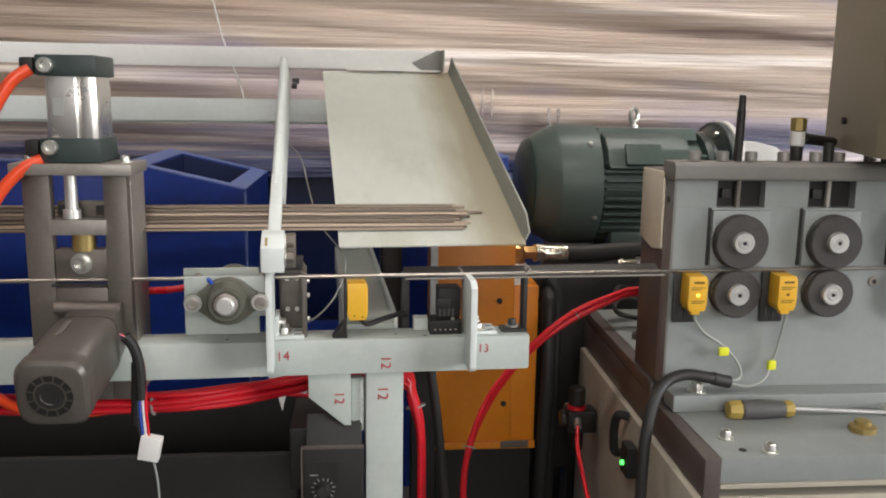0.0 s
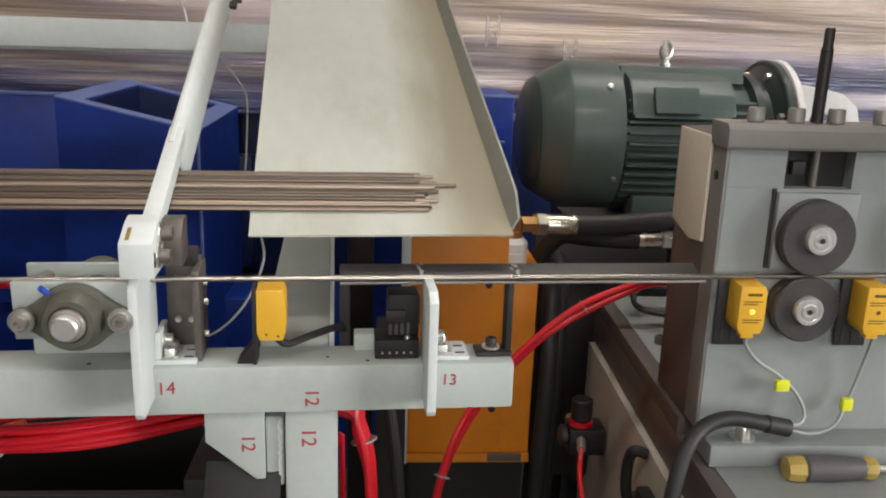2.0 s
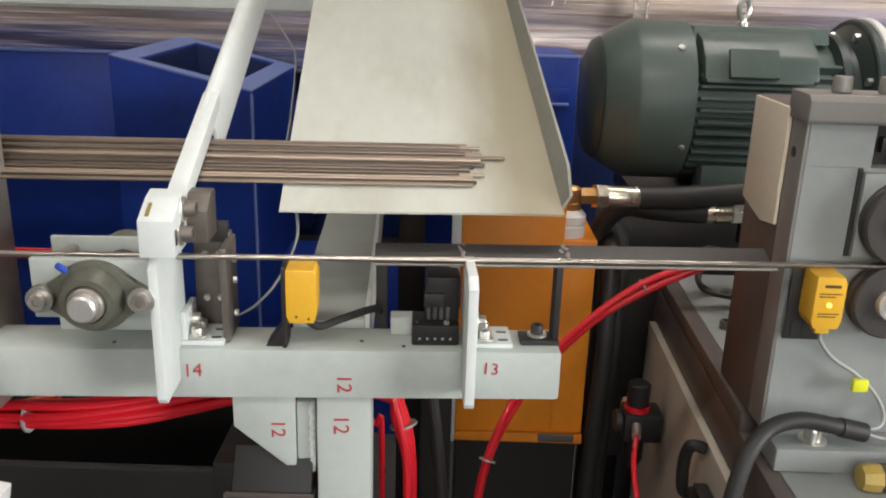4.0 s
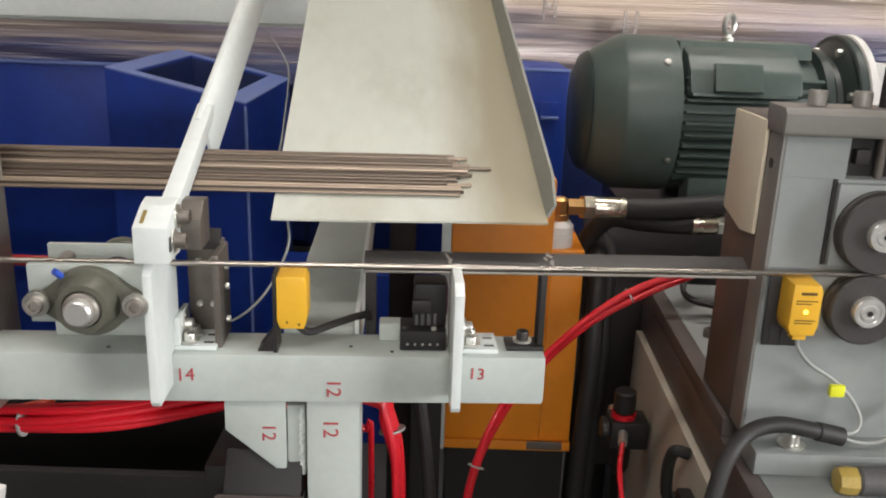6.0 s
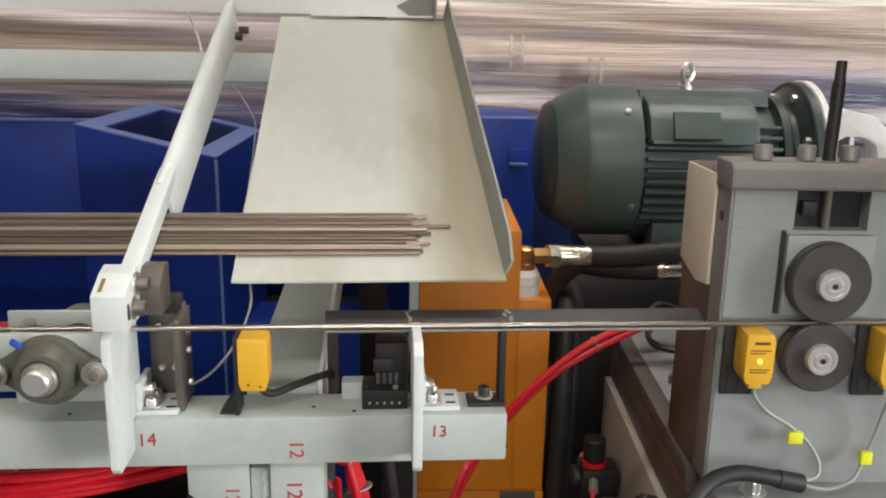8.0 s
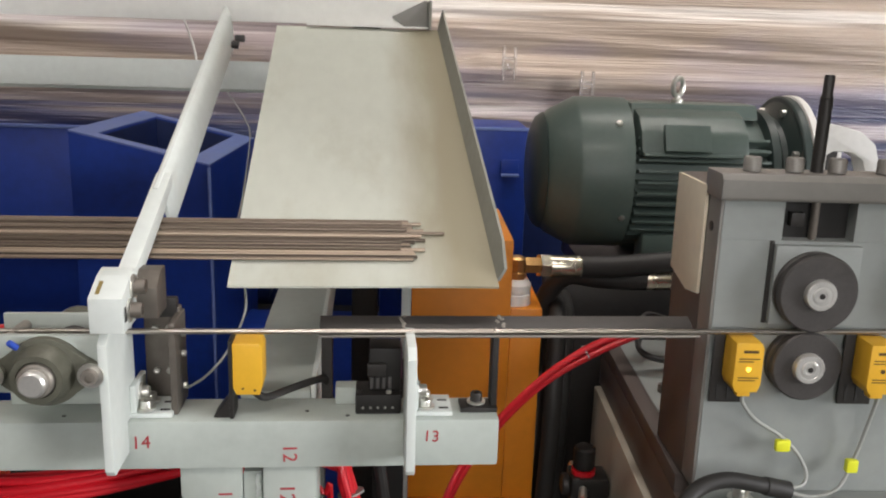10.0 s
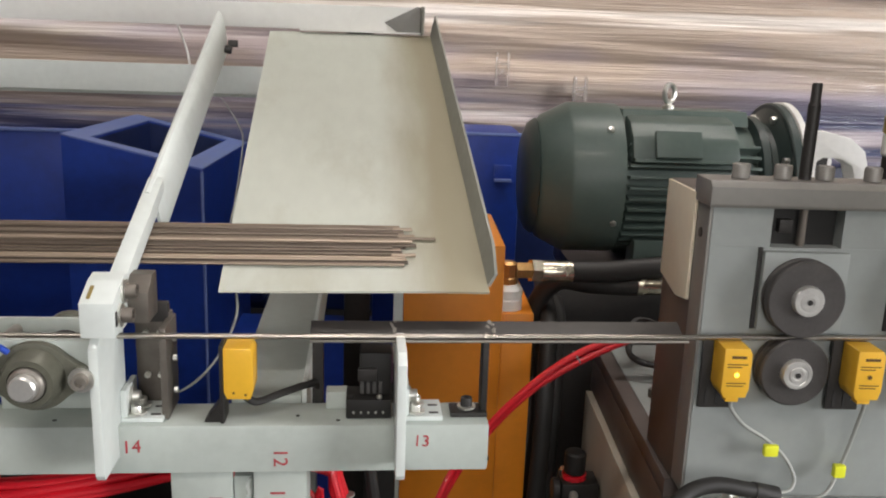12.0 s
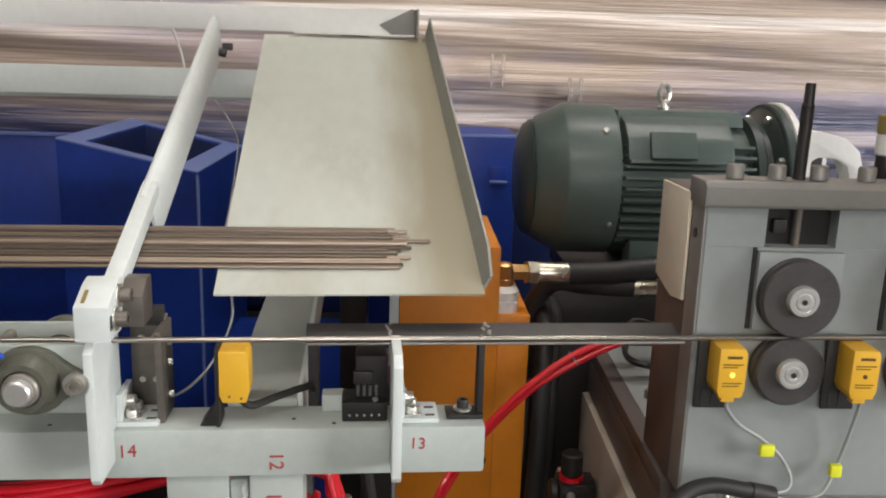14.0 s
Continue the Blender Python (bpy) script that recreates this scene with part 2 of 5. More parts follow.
smear(M["sheet"], 0.075, 0.15, (0.27, 0.23, 0.14), 0.85)
vary_each(M["rod"], 0.20, 1.35)
M["film"] = film_material()
M["clear"].node_tree.nodes["Principled BSDF"].inputs["Transmission Weight"].default_value = 0.85


# ---- mesh helpers ----
def box(bm, x0, x1, y0, y1, z0, z1, bevel=0.0):
    r = bmesh.ops.create_cube(bm, size=1.0)
    vs = r["verts"]
    for v in vs:
        v.co = Vector((x0 + (v.co.x + 0.5) * (x1 - x0), y0 + (v.co.y + 0.5) * (y1 - y0), z0 + (v.co.z + 0.5) * (z1 - z0)))
    if bevel:
        es = list({e for v in vs for e in v.link_edges})
        bmesh.ops.bevel(bm, geom=es, offset=bevel, segments=2, affect="EDGES", profile=0.6)
    return bm


def turned(bm, p0, p1, profile, seg=28):
    """A lathe along p0 to p1: profile rows are (metres along, radius)."""
    p0, p1 = Vector(p0), Vector(p1)
    d = (p1 - p0).normalized()
    u = d.orthogonal().normalized()
    w = d.cross(u)
    rings = []
    for s, r in profile:
        c = p0 + d * s
        if r <= 1e-6:
            rings.append([bm.verts.new(c)])
        else:
            rings.append([bm.verts.new(c + (u * math.cos(k * math.tau / seg) + w * math.sin(k * math.tau / seg)) * r) for k in range(seg)])
    for a, b in zip(rings, rings[1:]):
        for k in range(seg):
            q = [a[k % len(a)], a[(k + 1) % len(a)], b[(k + 1) % len(b)], b[k % len(b)]]
            q = list(dict.fromkeys(q))
            if len(q) > 2:
                bm.faces.new(q)
    for ring, flip in ((rings[0], True), (rings[-1], False)):
        if len(ring) > 2:
            bm.faces.new(ring[::-1] if flip else ring)
    return bm


def cyl(bm, p0, p1, r, r2=None, seg=24, edge=0.0):
    n = (Vector(p1) - Vector(p0)).length
    r2 = r if r2 is None else r2
    if edge:
        return turned(bm, p0, p1, [(0, r - edge), (edge, r), (n - edge, r2), (n, r2 - edge)], seg)
    return turned(bm, p0, p1, [(0, r), (n, r2)], seg)


def smooth_line(points, steps=8):
    pts = [Vector(p) for p in points]
    out = []
    for i in range(len(pts) - 1):
        a, b = pts[max(i - 1, 0)], pts[i]
        c, d = pts[i + 1], pts[min(i + 2, len(pts) - 1)]
        for k in range(steps):
            t = k / steps
            out.append(0.5 * ((2 * b) + (c - a) * t + (2 * a - 5 * b + 4 * c - d) * t * t + (3 * b - a - 3 * c + d) * t ** 3))
    out.append(pts[-1])
    return out


def tube(bm, points, r, seg=10, steps=8, rib=0.0):
    line = smooth_line(points, steps)
    u = None
    rings = []
    for i, p in enumerate(line):
        d = (line[min(i + 1, len(line) - 1)] - line[max(i - 1, 0)]).normalized()
        u = d.orthogonal().normalized() if u is None else (u - d * u.dot(d)).normalized()
        w = d.cross(u)
        rr = r + (rib if i % 2 else 0)
        rings.append([bm.verts.new(p + (u * math.cos(k * math.tau / seg) + w * math.sin(k * math.tau / seg)) * rr) for k in range(seg)])
    for a, b in zip(rings, rings[1:]):
        for k in range(seg):
            bm.faces.new((a[k], a[(k + 1) % seg], b[(k + 1) % seg], b[k]))
    bm.faces.new(rings[0][::-1])
    bm.faces.new(rings[-1])
    return bm


def prism(bm, outline, axis, a, b, bevel=0.0):
    """Extrudes a flat outline along an axis from a to b; the outline gives the other two coordinates in order."""
    def at(p, s):
        return {"x": (s, p[0], p[1]), "y": (p[0], s, p[1]), "z": (p[0], p[1], s)}[axis]
    lo = [bm.verts.new(at(p, a)) for p in outline]
    hi = [bm.verts.new(at(p, b)) for p in outline]
    n = len(outline)
    fs = [bm.faces.new(lo), bm.faces.new(hi[::-1])]
    for k in range(n):
        fs.append(bm.faces.new((lo[k], hi[k], hi[(k + 1) % n], lo[(k + 1) % n])))
    bmesh.ops.recalc_face_normals(bm, faces=fs)
    if bevel:
        bmesh.ops.bevel(bm, geom=list({e for f in fs for e in f.edges}), offset=bevel, segments=2, affect="EDGES", profile=0.6)
    return bm


def thing(name, at, label, category, group="", kind=""):
    ob = new(name)
    ob.empty_display_size = 0.02
    ob.location = at
    return tagged(ob, label, category, group, kind)


def mesh_of(name, bm, mat):
    bmesh.ops.recalc_face_normals(bm, faces=bm.faces[:])
    me = bpy.data.meshes.new(name)
    bm.to_mesh(me)
    bm.free()
    me.materials.append(mat)
    for p in me.polygons:
        p.use_smooth = True
    me.set_sharp_from_angle(angle=radians(32))
    return me


def root_shift(ob):
    m = Matrix.Identity(4)
    while ob:
        m = Matrix.Translation(ob.location) @ m
        ob = ob.parent
    return m


def part(name, bm, mat, parent, label=""):
    """One mesh under a thing or a part; the bmesh is in metres of the hall."""
    ob = new(name, mesh_of(name, bm, mat))
    top = parent
    while top.parent:
        top = top.parent
    ob.parent = parent
    if parent is top:
        ob.matrix_parent_inverse = Matrix.Translation(top.location).inverted()
    return tagged(ob, label)


def solo(name, bm, mat, label, category, group="", kind=""):
    return tagged(new(name, mesh_of(name, bm, mat)), label, category, group, kind)


def B():
    return bmesh.new()


def hexhead(bm, c, d, r, h, socket=True):
    """A cap screw: a round head with a socket, standing on c along d."""
    c, d = Vector(c), Vector(d).normalized()
    prof = [(0, r), (h * 0.86, r), (h, r * 0.9)]
    if socket:
        prof += [(h, r * 0.52), (h * 0.45, r * 0.5), (h * 0.45, 0)]
    else:
        prof += [(h, 0)]
    return turned(bm, c, c + d, prof, 16)


def written(name, text, place, right, up, height, mat, parent):
    """Hand-written characters, a thin solid on a surface."""
    cu = bpy.data.curves.new(name, "FONT")
    cu.body, cu.size, cu.extrude = text, height, 0.0003
    cu.align_x, cu.align_y = "CENTER", "CENTER"
    tmp = new(name, cu)
    me = bpy.data.meshes.new_from_object(tmp.evaluated_get(bpy.context.evaluated_depsgraph_get()))
    bpy.data.objects.remove(tmp)
    r, u = Vector(right).normalized(), Vector(up).normalized()
    m = Matrix((r, u, r.cross(u))).transposed().to_4x4()
    me.transform(Matrix.Translation(place) @ m)
    me.materials.clear()
    me.materials.append(mat)
    ob = new(name, me)
    ob.parent = parent
    ob.matrix_parent_inverse = Matrix.Translation(parent.location).inverted()
    return ob


# ---- the hall ----
solo("floor", box(B(), -6, 5.2, -5, 5, -0.1, 0), M["concrete"], "dark oily concrete factory floor", "floor", kind="structure")
solo("wall_north", box(B(), -6, 5.2, 5, 5.2, 0, 4.6), M["hallwall"], "pale painted factory wall", "wall", kind="structure")
# wall out of view; its opening is made for the added front fill
ws = B()
for wx0, wx1, wz0, wz1 in ((-6, -1.0, 0, 4.6), (1.8, 5.2, 0, 4.6), (-1.0, 1.8, 0, 1.3), (-1.0, 1.8, 2.9, 4.6)):
    box(ws, wx0, wx1, -5.2, -5, wz0, wz1)
solo("wall_south", ws, M["hallwall"], "pale painted factory wall with an unseen opening added for the front fill", "wall", kind="structure")
solo("wall_west", box(B(), -6.2, -6, -5.2, 5.2, 0, 4.6), M["hallwall"], "pale painted factory wall", "wall", kind="structure")
we = B()
box(we, 5.2, 5.4, -5.2, -3.6, 0, 4.6)
box(we, 5.2, 5.4, -1.2, 5.2, 0, 4.6)
box(we, 5.2, 5.4, -3.6, -1.2, 3.0, 4.6)
solo("wall_east", we, M["hallwall"], "pale painted factory wall with a wide open doorway", "wall", kind="structure")
solo("ceiling", box(B(), -6.2, 5.4, -5.2, 5.2, 4.6, 4.75), M["hallwall"], "pale factory ceiling", "ceiling", kind="structure")
for lx, ly, ln in ((-0.7, -2.4, 2.6), (-2.9, 0.4, 2.6), (1.2, 1.0, 3.0)):
    lamp = thing("ceiling_light", (lx, ly, 4.6), "long white hanging factory lamp", "lamp", "hall lamps")
    part("housing", box(B(), lx - ln / 2, lx + ln / 2, ly - 0.14, ly + 0.14, 4.32, 4.38, 0.01), M["whitepaint"], lamp)
    part("diffuser", box(B(), lx - ln / 2 + 0.03, lx + ln / 2 - 0.03, ly - 0.11, ly + 0.11, 4.29, 4.318), M["lampglow"], lamp)
    for s in (-0.8, 0.8):
        part("hanger", cyl(B(), (lx + s, ly, 4.38), (lx + s, ly, 4.6), 0.006, seg=8), M["steel"], lamp)

# ---- feeding bench: square tube beam on a leg ----
bench = thing("feed_bench", (-0.075, 0.03, 0), "grey-green painted square tube bench with red pen marks", "bench")
beam = part("beam", box(B(), -2.4, 0.15, -0.004, 0.056, 0.8965, 0.950, 0.004), M["grey"], bench)
leg = part("leg", box(B(), -0.099, -0.042, 0.002, 0.056, 0.004, 0.8962, 0.004), M["grey"], bench)
part("leg", box(B(), -1.9, -1.842, 0.002, 0.056, 0.0, 0.8962, 0.004), M["grey"], bench)
part("gusset", prism(B(), [(-0.184, 0.8955), (-0.121, 0.8955), (-0.121, 0.814), (-0.131, 0.814), (-0.184, 0.860)], "y", 0.004, 0.014, 0.001), M["grey"], bench, "pale cut-corner gusset plate")
part("gusset_rib", box(B(), -0.1205, -0.101, 0.012, 0.03, 0.80, 0.885, 0.003), M["grey"], bench)
wb = B()
for k in range(26):
    x = -0.186 + k * 0.0024
    bmesh.ops.create_icosphere(wb, subdivisions=1, radius=0.0028, matrix=Matrix.Translation((x, 0.005, 0.897 + random.uniform(-0.001, 0.001))))
tagged(part("weld_bead", wb, M["white"], bench), kind="stuff")
wb = B()
for k in range(30):
    bmesh.ops.create_icosphere(wb, subdivisions=1, radius=0.0028, matrix=Matrix.Translation((-0.105 + random.uniform(-0.001, 0.001), 0.012, 0.805 + k * 0.0026)))
tagged(part("weld_bead", wb, M["white"], bench), kind="stuff")
for txt, p, r, u, h in (("14", (-0.220, -0.0046, 0.927), (1, 0, 0.06), (0, 0, 1), 0.020), ("13", (0.078, -0.0046, 0.931), (1, 0, -0.05), (0.05, 0, 1), 0.018),
                        ("12", (-0.070, -0.0046, 0.914), (0, 0, -1), (1, 0, 0), 0.021), ("12", (-0.074, 0.0014, 0.864), (0, 0, -1), (1, 0, 0), 0.023),
                        ("12", (-0.139, 0.0034, 0.858), (0, 0, -1), (1, 0, 0), 0.021)):
    written("pen_mark", txt, p, r, u, h, M["ink"], bench)
for x, y in ((-0.30, 0.012), (-0.053, 0.02), (-0.01, 0.008), (0.02, 0.03)):
    part("drilled_hole", cyl(B(), (x, y, 0.9495), (x, y, 0.9505), 0.0022, seg=10), M["dark"], bench)
part("dark_upright", box(B(), -0.040, -0.028, 0.0575, 0.075, 0.90, 1.036, 0.001), M["dark"], bench)


def screw(parent, c, d, r, h, mat="zinc", washer=True):
    s = part("screw", hexhead(B(), c, d, r, h), M[mat], parent)
    if washer:
        c, d = Vector(c), Vector(d).normalized()
        part("washer", cyl(B(), c - d * 0.0005, c + d * 0.0018, r * 1.55, seg=18), M["zinc"], parent)
    return s


# upright guide plates with bolted feet
def guide_plate(x0, x1, y0, y1, z0, z1, tag):
    g = thing("guide_plate", ((x0 + x1) / 2, y0 + 0.03, 0.95), tag, "bracket", "guide plates")
    part("plate", prism(B(), [(y0, z0 + 0.006), (y0 + 0.004, z0), (-0.0045, z0), (-0.0045, 0.9505), (y1, 0.9505), (y1, z1 - 0.010), (y1 - 0.012, z1), (y0 + 0.012, z1), (y0, z1 - 0.010)], "x", x0, x1, 0.0012), M["white"], g)
    part("foot", box(B(), x1, x1 + 0.042, 0.004, 0.05, 0.9505, 0.9555, 0.001), M["white"], g)
    part("foot_web", box(B(), x1, x1 + 0.006, 0.006, 0.05, 0.9555, 0.985, 0.001), M["white"], g)
    for yy in (0.014, 0.034):
        screw(g, (x1 + 0.014, yy, 0.957), (0, 0, 1), 0.0062, 0.009)
        part("slot", box(B(), x1 + 0.028, x1 + 0.038, yy - 0.002, yy + 0.002, 0.9553, 0.9559), M["dark"], g)
    screw(g, (x1 + 0.0065, 0.024, 0.972), (1, 0, 0), 0.0062, 0.009)
    return g


guide_plate(-0.2405, -0.2315, -0.058, 0.030, 0.917, 1.062, "pale grey upright plate carrying the guide block")
guide_plate(0.0490, 0.0585, -0.052, 0.030, 0.910, 1.044, "pale grey upright plate beside the black switch")

# hold-down arm with its clamp block
arm = thing("hold_down_arm", (-0.22, -0.02, 1.036), "pale grey angled bar over the rods on a bolted block", "arm")
part("block", prism(B(), [(-0.060, 1.064), (-0.060, 1.098), (-0.030, 1.112), (-0.012, 1.116), (-0.012, 1.070), (-0.02, 1.064)], "x", -0.2455, -0.2140, 0.0015), M["white"], arm)
part("pocket", prism(B(), [(-0.054, 1.1008), (-0.038, 1.1083), (-0.038, 1.1091), (-0.054, 1.1016)], "x", -0.240, -0.2365), M["copper"], arm)
for yy, zz in ((-0.040, 1.081), (-0.024, 1.100)):
    screw(arm, (-0.2135, yy, zz), (1, 0, 0), 0.0075, 0.012, "dullsteel")
part("slot", box(B(), -0.2144, -0.2134, -0.056, -0.051, 1.074, 1.088, 0.0), M["dark"], arm)


def skewed(bm, y_ref):
    for v in bm.verts:
        v.co.x -= 0.004 * (v.co.y - y_ref)
    return bm


def sloped_bar(x0, x1, up0, up1, ya, yb):
    """A bar lying along the slope; up0 and up1 are heights over the rod plane."""
    z = lambda y: 1.085 + (y - 0.046) * 0.393
    return skewed(prism(B(), [(ya, z(ya) + up0), (yb, z(yb) + up0), (yb, z(yb) + up1), (ya, z(ya) + up1)], "x", x0, x1, 0.0012), 0.0)


part("bar", sloped_bar(-0.240, -0.222, 0.008, 0.030, -0.016, 0.20), M["white"], arm)
def folded_back(ya, yb):
    """A rounded sheet fold along the slope, its far end cut to a point."""
    z = lambda y: 1.085 + (y - 0.046) * 0.393
    sec = [(-0.2395, -0.008), (-0.2410, 0.022), (-0.2390, 0.0285), (-0.2355, 0.0315), (-0.2315, 0.0310), (-0.2275, 0.0275), (-0.2240, 0.0215), (-0.2215, 0.012),
           (-0.2198, 0.000), (-0.2190, -0.012), (-0.2187, -0.026), (-0.2210, -0.026), (-0.2222, -0.006), (-0.2270, 0.012), (-0.2335, 0.022), (-0.2370, -0.008)]
    bm = B()
    rows = []
    for f in range(13):
        row = []
        for x, h in sec:
            end = yb - 1.6 * (x + 0.241)
            y = ya + (end - ya) * f / 12
            row.append(bm.verts.new((x, y, z(y) + h)))
        rows.append(row)
    n = len(sec)
    for a, b in zip(rows, rows[1:]):
        for k in range(n):
            bm.faces.new((a[k], a[(k + 1) % n], b[(k + 1) % n], b[k]))
    bm.faces.new(rows[0][::-1])
    bm.faces.new(rows[-1])
    return skewed(bm, 0.0)


part("folded_back", folded_back(0.165, 0.737), M["white"], arm)
part("end_bolt", cyl(B(), (-0.2185, 0.655, 1.322), (-0.207, 0.655, 1.320), 0.007, seg=12, edge=0.001), M["dark"], arm)
part("end_clip", box(B(), -0.2185, -0.203, 0.690, 0.704, 1.325, 1.337, 0.001), M["dark"], arm)
bush = thing("rod_guide", (-0.205, 0.03, 0.95), "bare steel guide bracket behind the pale plate", "bracket")
part("bracket", box(B(), -0.226, -0.188, 0.052, 0.064, 0.9505, 1.055, 0.002), M["dullsteel"], bush)
part("cheek", box(B(), -0.192, -0.185, 0.012, 0.064, 0.9505, 1.050, 0.001), M["dullsteel"], bush)
part("upper_block", prism(B(), [(0.01, 1.056), (0.05, 1.056), (0.05, 1.102), (0.03, 1.102), (0.01, 1.088)], "x", -0.226, -0.200, 0.002), M["dullsteel"], bush)
part("bridge", box(B(), -0.226, -0.190, 0.048, 0.058, 1.045, 1.066, 0.001), M["dark"], bush)
for x, z in ((-0.214, 0.985), (-0.200, 0.985), (-0.214, 1.032), (-0.200, 1.032)):
    screw(bush, (x, 0.0515, z), (0, -1, 0), 0.0035, 0.004, "zinc", False)
for z in (0.972, 1.008, 1.03):
    screw(bush, (-0.1845, 0.04, z), (1, 0, 0), 0.0035, 0.004, "zinc", False)

# flange bearing on its plate
brg = thing("flange_bearing", (-0.303, -0.01, 0.95), "olive cast flange bearing with a bright shaft end", "bearing")
part("mounting_plate", box(B(), -0.361, -0.248, -0.002, 0.006, 0.978, 1.035, 0.001), M["grey"], brg)
for x in (-0.352, -0.262):
    part("spacer", cyl(B(), (x, 0.006, 1.018), (x, 0.080, 1.018), 0.006, seg=14), M["steel"], brg)
fl = B()
pts = []
for k in range(48):
    a = k * math.tau / 48
    c, s = math.cos(a), math.sin(a)
    r = max(0.031, 0.047 * abs(c) ** 0.7 * 0.98) if abs(s) < 0.55 else 0.0335
    pts.append((-0.303 + 1.08 * r * c, 1.002 + (0.62 * r if abs(c) > 0.85 else r) * s))
prism(fl, pts, "y", -0.012, -0.0025, 0.001)
part("flange", fl, M["bearing"], brg)
part("housing", turned(B(), (-0.303, -0.011, 1.002), (-0.303, -0.05, 1.002), [(0, 0.029), (0.010, 0.0275), (0.016, 0.0245), (0.020, 0.0235), (0.020, 0.018), (0.012, 0.017), (0.012, 0)], 36), M["bearing"], brg)
part("inner_ring", turned(B(), (-0.303, -0.018, 1.002), (-0.303, -0.06, 1.002), [(0, 0.0175), (0.016, 0.0165), (0.018, 0.0150), (0.018, 0)], 32), M["steel"], brg)
part("shaft", turned(B(), (-0.303, -0.030, 1.002), (-0.303, -0.07, 1.002), [(0, 0.0125), (0.0125, 0.0125), (0.0145, 0.0105), (0.0145, 0)], 28), M["bright"], brg)
for x in (-0.348, -0.258):
    part("bolt_boss", cyl(B(), (x, -0.0125, 1.002), (x, -0.017, 1.002), 0.0125, seg=24, edge=0.001), M["bearing"], brg)
    screw(brg, (x, -0.019, 1.002), (0, -1, 0), 0.0078, 0.009, "steel")
part("grease_nipple", cyl(B(), (-0.322, -0.02, 1.030), (-0.326, -0.026, 1.037), 0.003, seg=10), M["bluewire"], brg)
brg.location += Vector((0.011, -0.040, 0.021))
rear = thing("rear_bearing_plate", (-0.30, 0.048, 0.95), "grey plate with the rear roller bearing", "bracket")
part("plate", box(B(), -0.363, -0.255, 0.0405, 0.047, 0.9505, 1.051, 0.001), M["grey"], rear)
part("roller", turned(B(), (-0.292, 0.008, 1.0205), (-0.292, 0.05, 1.0205), [(0, 0.017), (0.002, 0.019), (0.012, 0.017), (0.017, 0.0165), (0.022, 0.017), (0.030, 0.019), (0.032, 0.017)], 28), M["tyre"], rear)
part("bearing", cyl(B(), (-0.292, 0.0475, 1.024), (-0.292, 0.062, 1.024), 0.030, seg=28, edge=0.002), M["bearing"], rear)


# yellow proximity sensors
def sensor(x, y, z, face, lit, group, label):
    """A block sensor whose printed face looks to the camera side (face -1) or away."""
    s = thing("proximity_sensor", (x + 0.015, y + 0.017, z), label, "sensor", group)
    part("body", prism(B(), [(x + 0.003, z), (x + 0.027, z), (x + 0.030, z + 0.010), (x + 0.030, z + 0.049), (x + 0.027, z + 0.055), (x, z + 0.055), (x, z + 0.008)], "y", y, y + 0.034, 0.0012), M["yellow"], s)
    if face < 0:
        part("cable_gland", box(B(), x + 0.007, x + 0.021, y + 0.003, y + 0.016, z - 0.006, z + 0.001, 0.001), M["yellow"], s)
        for n, (a, b, h) in enumerate(((0.008, 0.024, 0.044), (0.004, 0.026, 0.037), (0.004, 0.020, 0.034), (0.005, 0.026, 0.016), (0.005, 0.023, 0.013))):
            part("print_bar", box(B(), x + a, x + b, y - 0.0004, y, z + h, z + h + (0.003 if n == 0 else 0.0011)), M["inkdark"], s)
        part("indicator", cyl(B(), (x + 0.015, y, z + 0.026), (x + 0.015, y - 0.0008, z + 0.026), 0.0024, seg=12), M["led" if lit else "inkdark"], s)
        part("bracket", box(B(), x - 0.011, x + 0.026, y + 0.0345, y + 0.0375, z - 0.026, z + 0.058, 0.0008), M["dark"], s)
        for a in (-0.004, 0.008):
            part("adjusting_slot", box(B(), x + a, x + a + 0.0035, y + 0.0338, y + 0.0346, z - 0.022, z - 0.004, 0.0), M["black"], s)
    return s


for k, lit in ((0, True), (1, False)):
    sensor(0.395 + 0.144 * k, -0.002, 0.980, -1, lit, "roller sensors", "yellow block sensor with printed face on a black bracket")
ls = sensor(-0.126, -0.004, 0.979, 1, False, "bench sensor", "plain yellow block sensor on a thin black bracket")
for v in ((-0.116, 0.986), (-0.104, 0.984)):
    part("pin_hole", cyl(B(), (v[0], -0.0045, v[1]), (v[0], -0.0037, v[1]), 0.0013, seg=8), M["inkdark"], ls)
part("bracket", box(B(), -0.1305, -0.1265, -0.002, 0.03, 0.9515, 1.036, 0.0008), M["dark"], ls)
part("bracket_foot", prism(B(), [(-0.148, 0.9505), (-0.1265, 0.9505), (-0.1265, 0.972), (-0.132, 0.972)], "y", 0.004, 0.03, 0.0006), M["dark"], ls)
part("cable", tube(B(), [(-0.106, 0.008, 0.978), (-0.095, 0.016, 0.968), (-0.07, 0.03, 0.972), (-0.045, 0.045, 0.975), (-0.035, 0.06, 0.968), (-0.03, 0.075, 0.93)], 0.0042, 10), M["rubber"], ls)

# black switch block beside the plate
sw = thing("limit_switch", (0.02, 0.03, 0.95), "black switch block with ribbed terminals", "switch")
part("base", box(B(), -0.002, 0.046, 0.010, 0.05, 0.9505, 0.972, 0.002), M["black"], sw)
part("body", box(B(), 0.012, 0.046, 0.022, 0.055, 0.972, 1.020, 0.003), M["black"], sw)
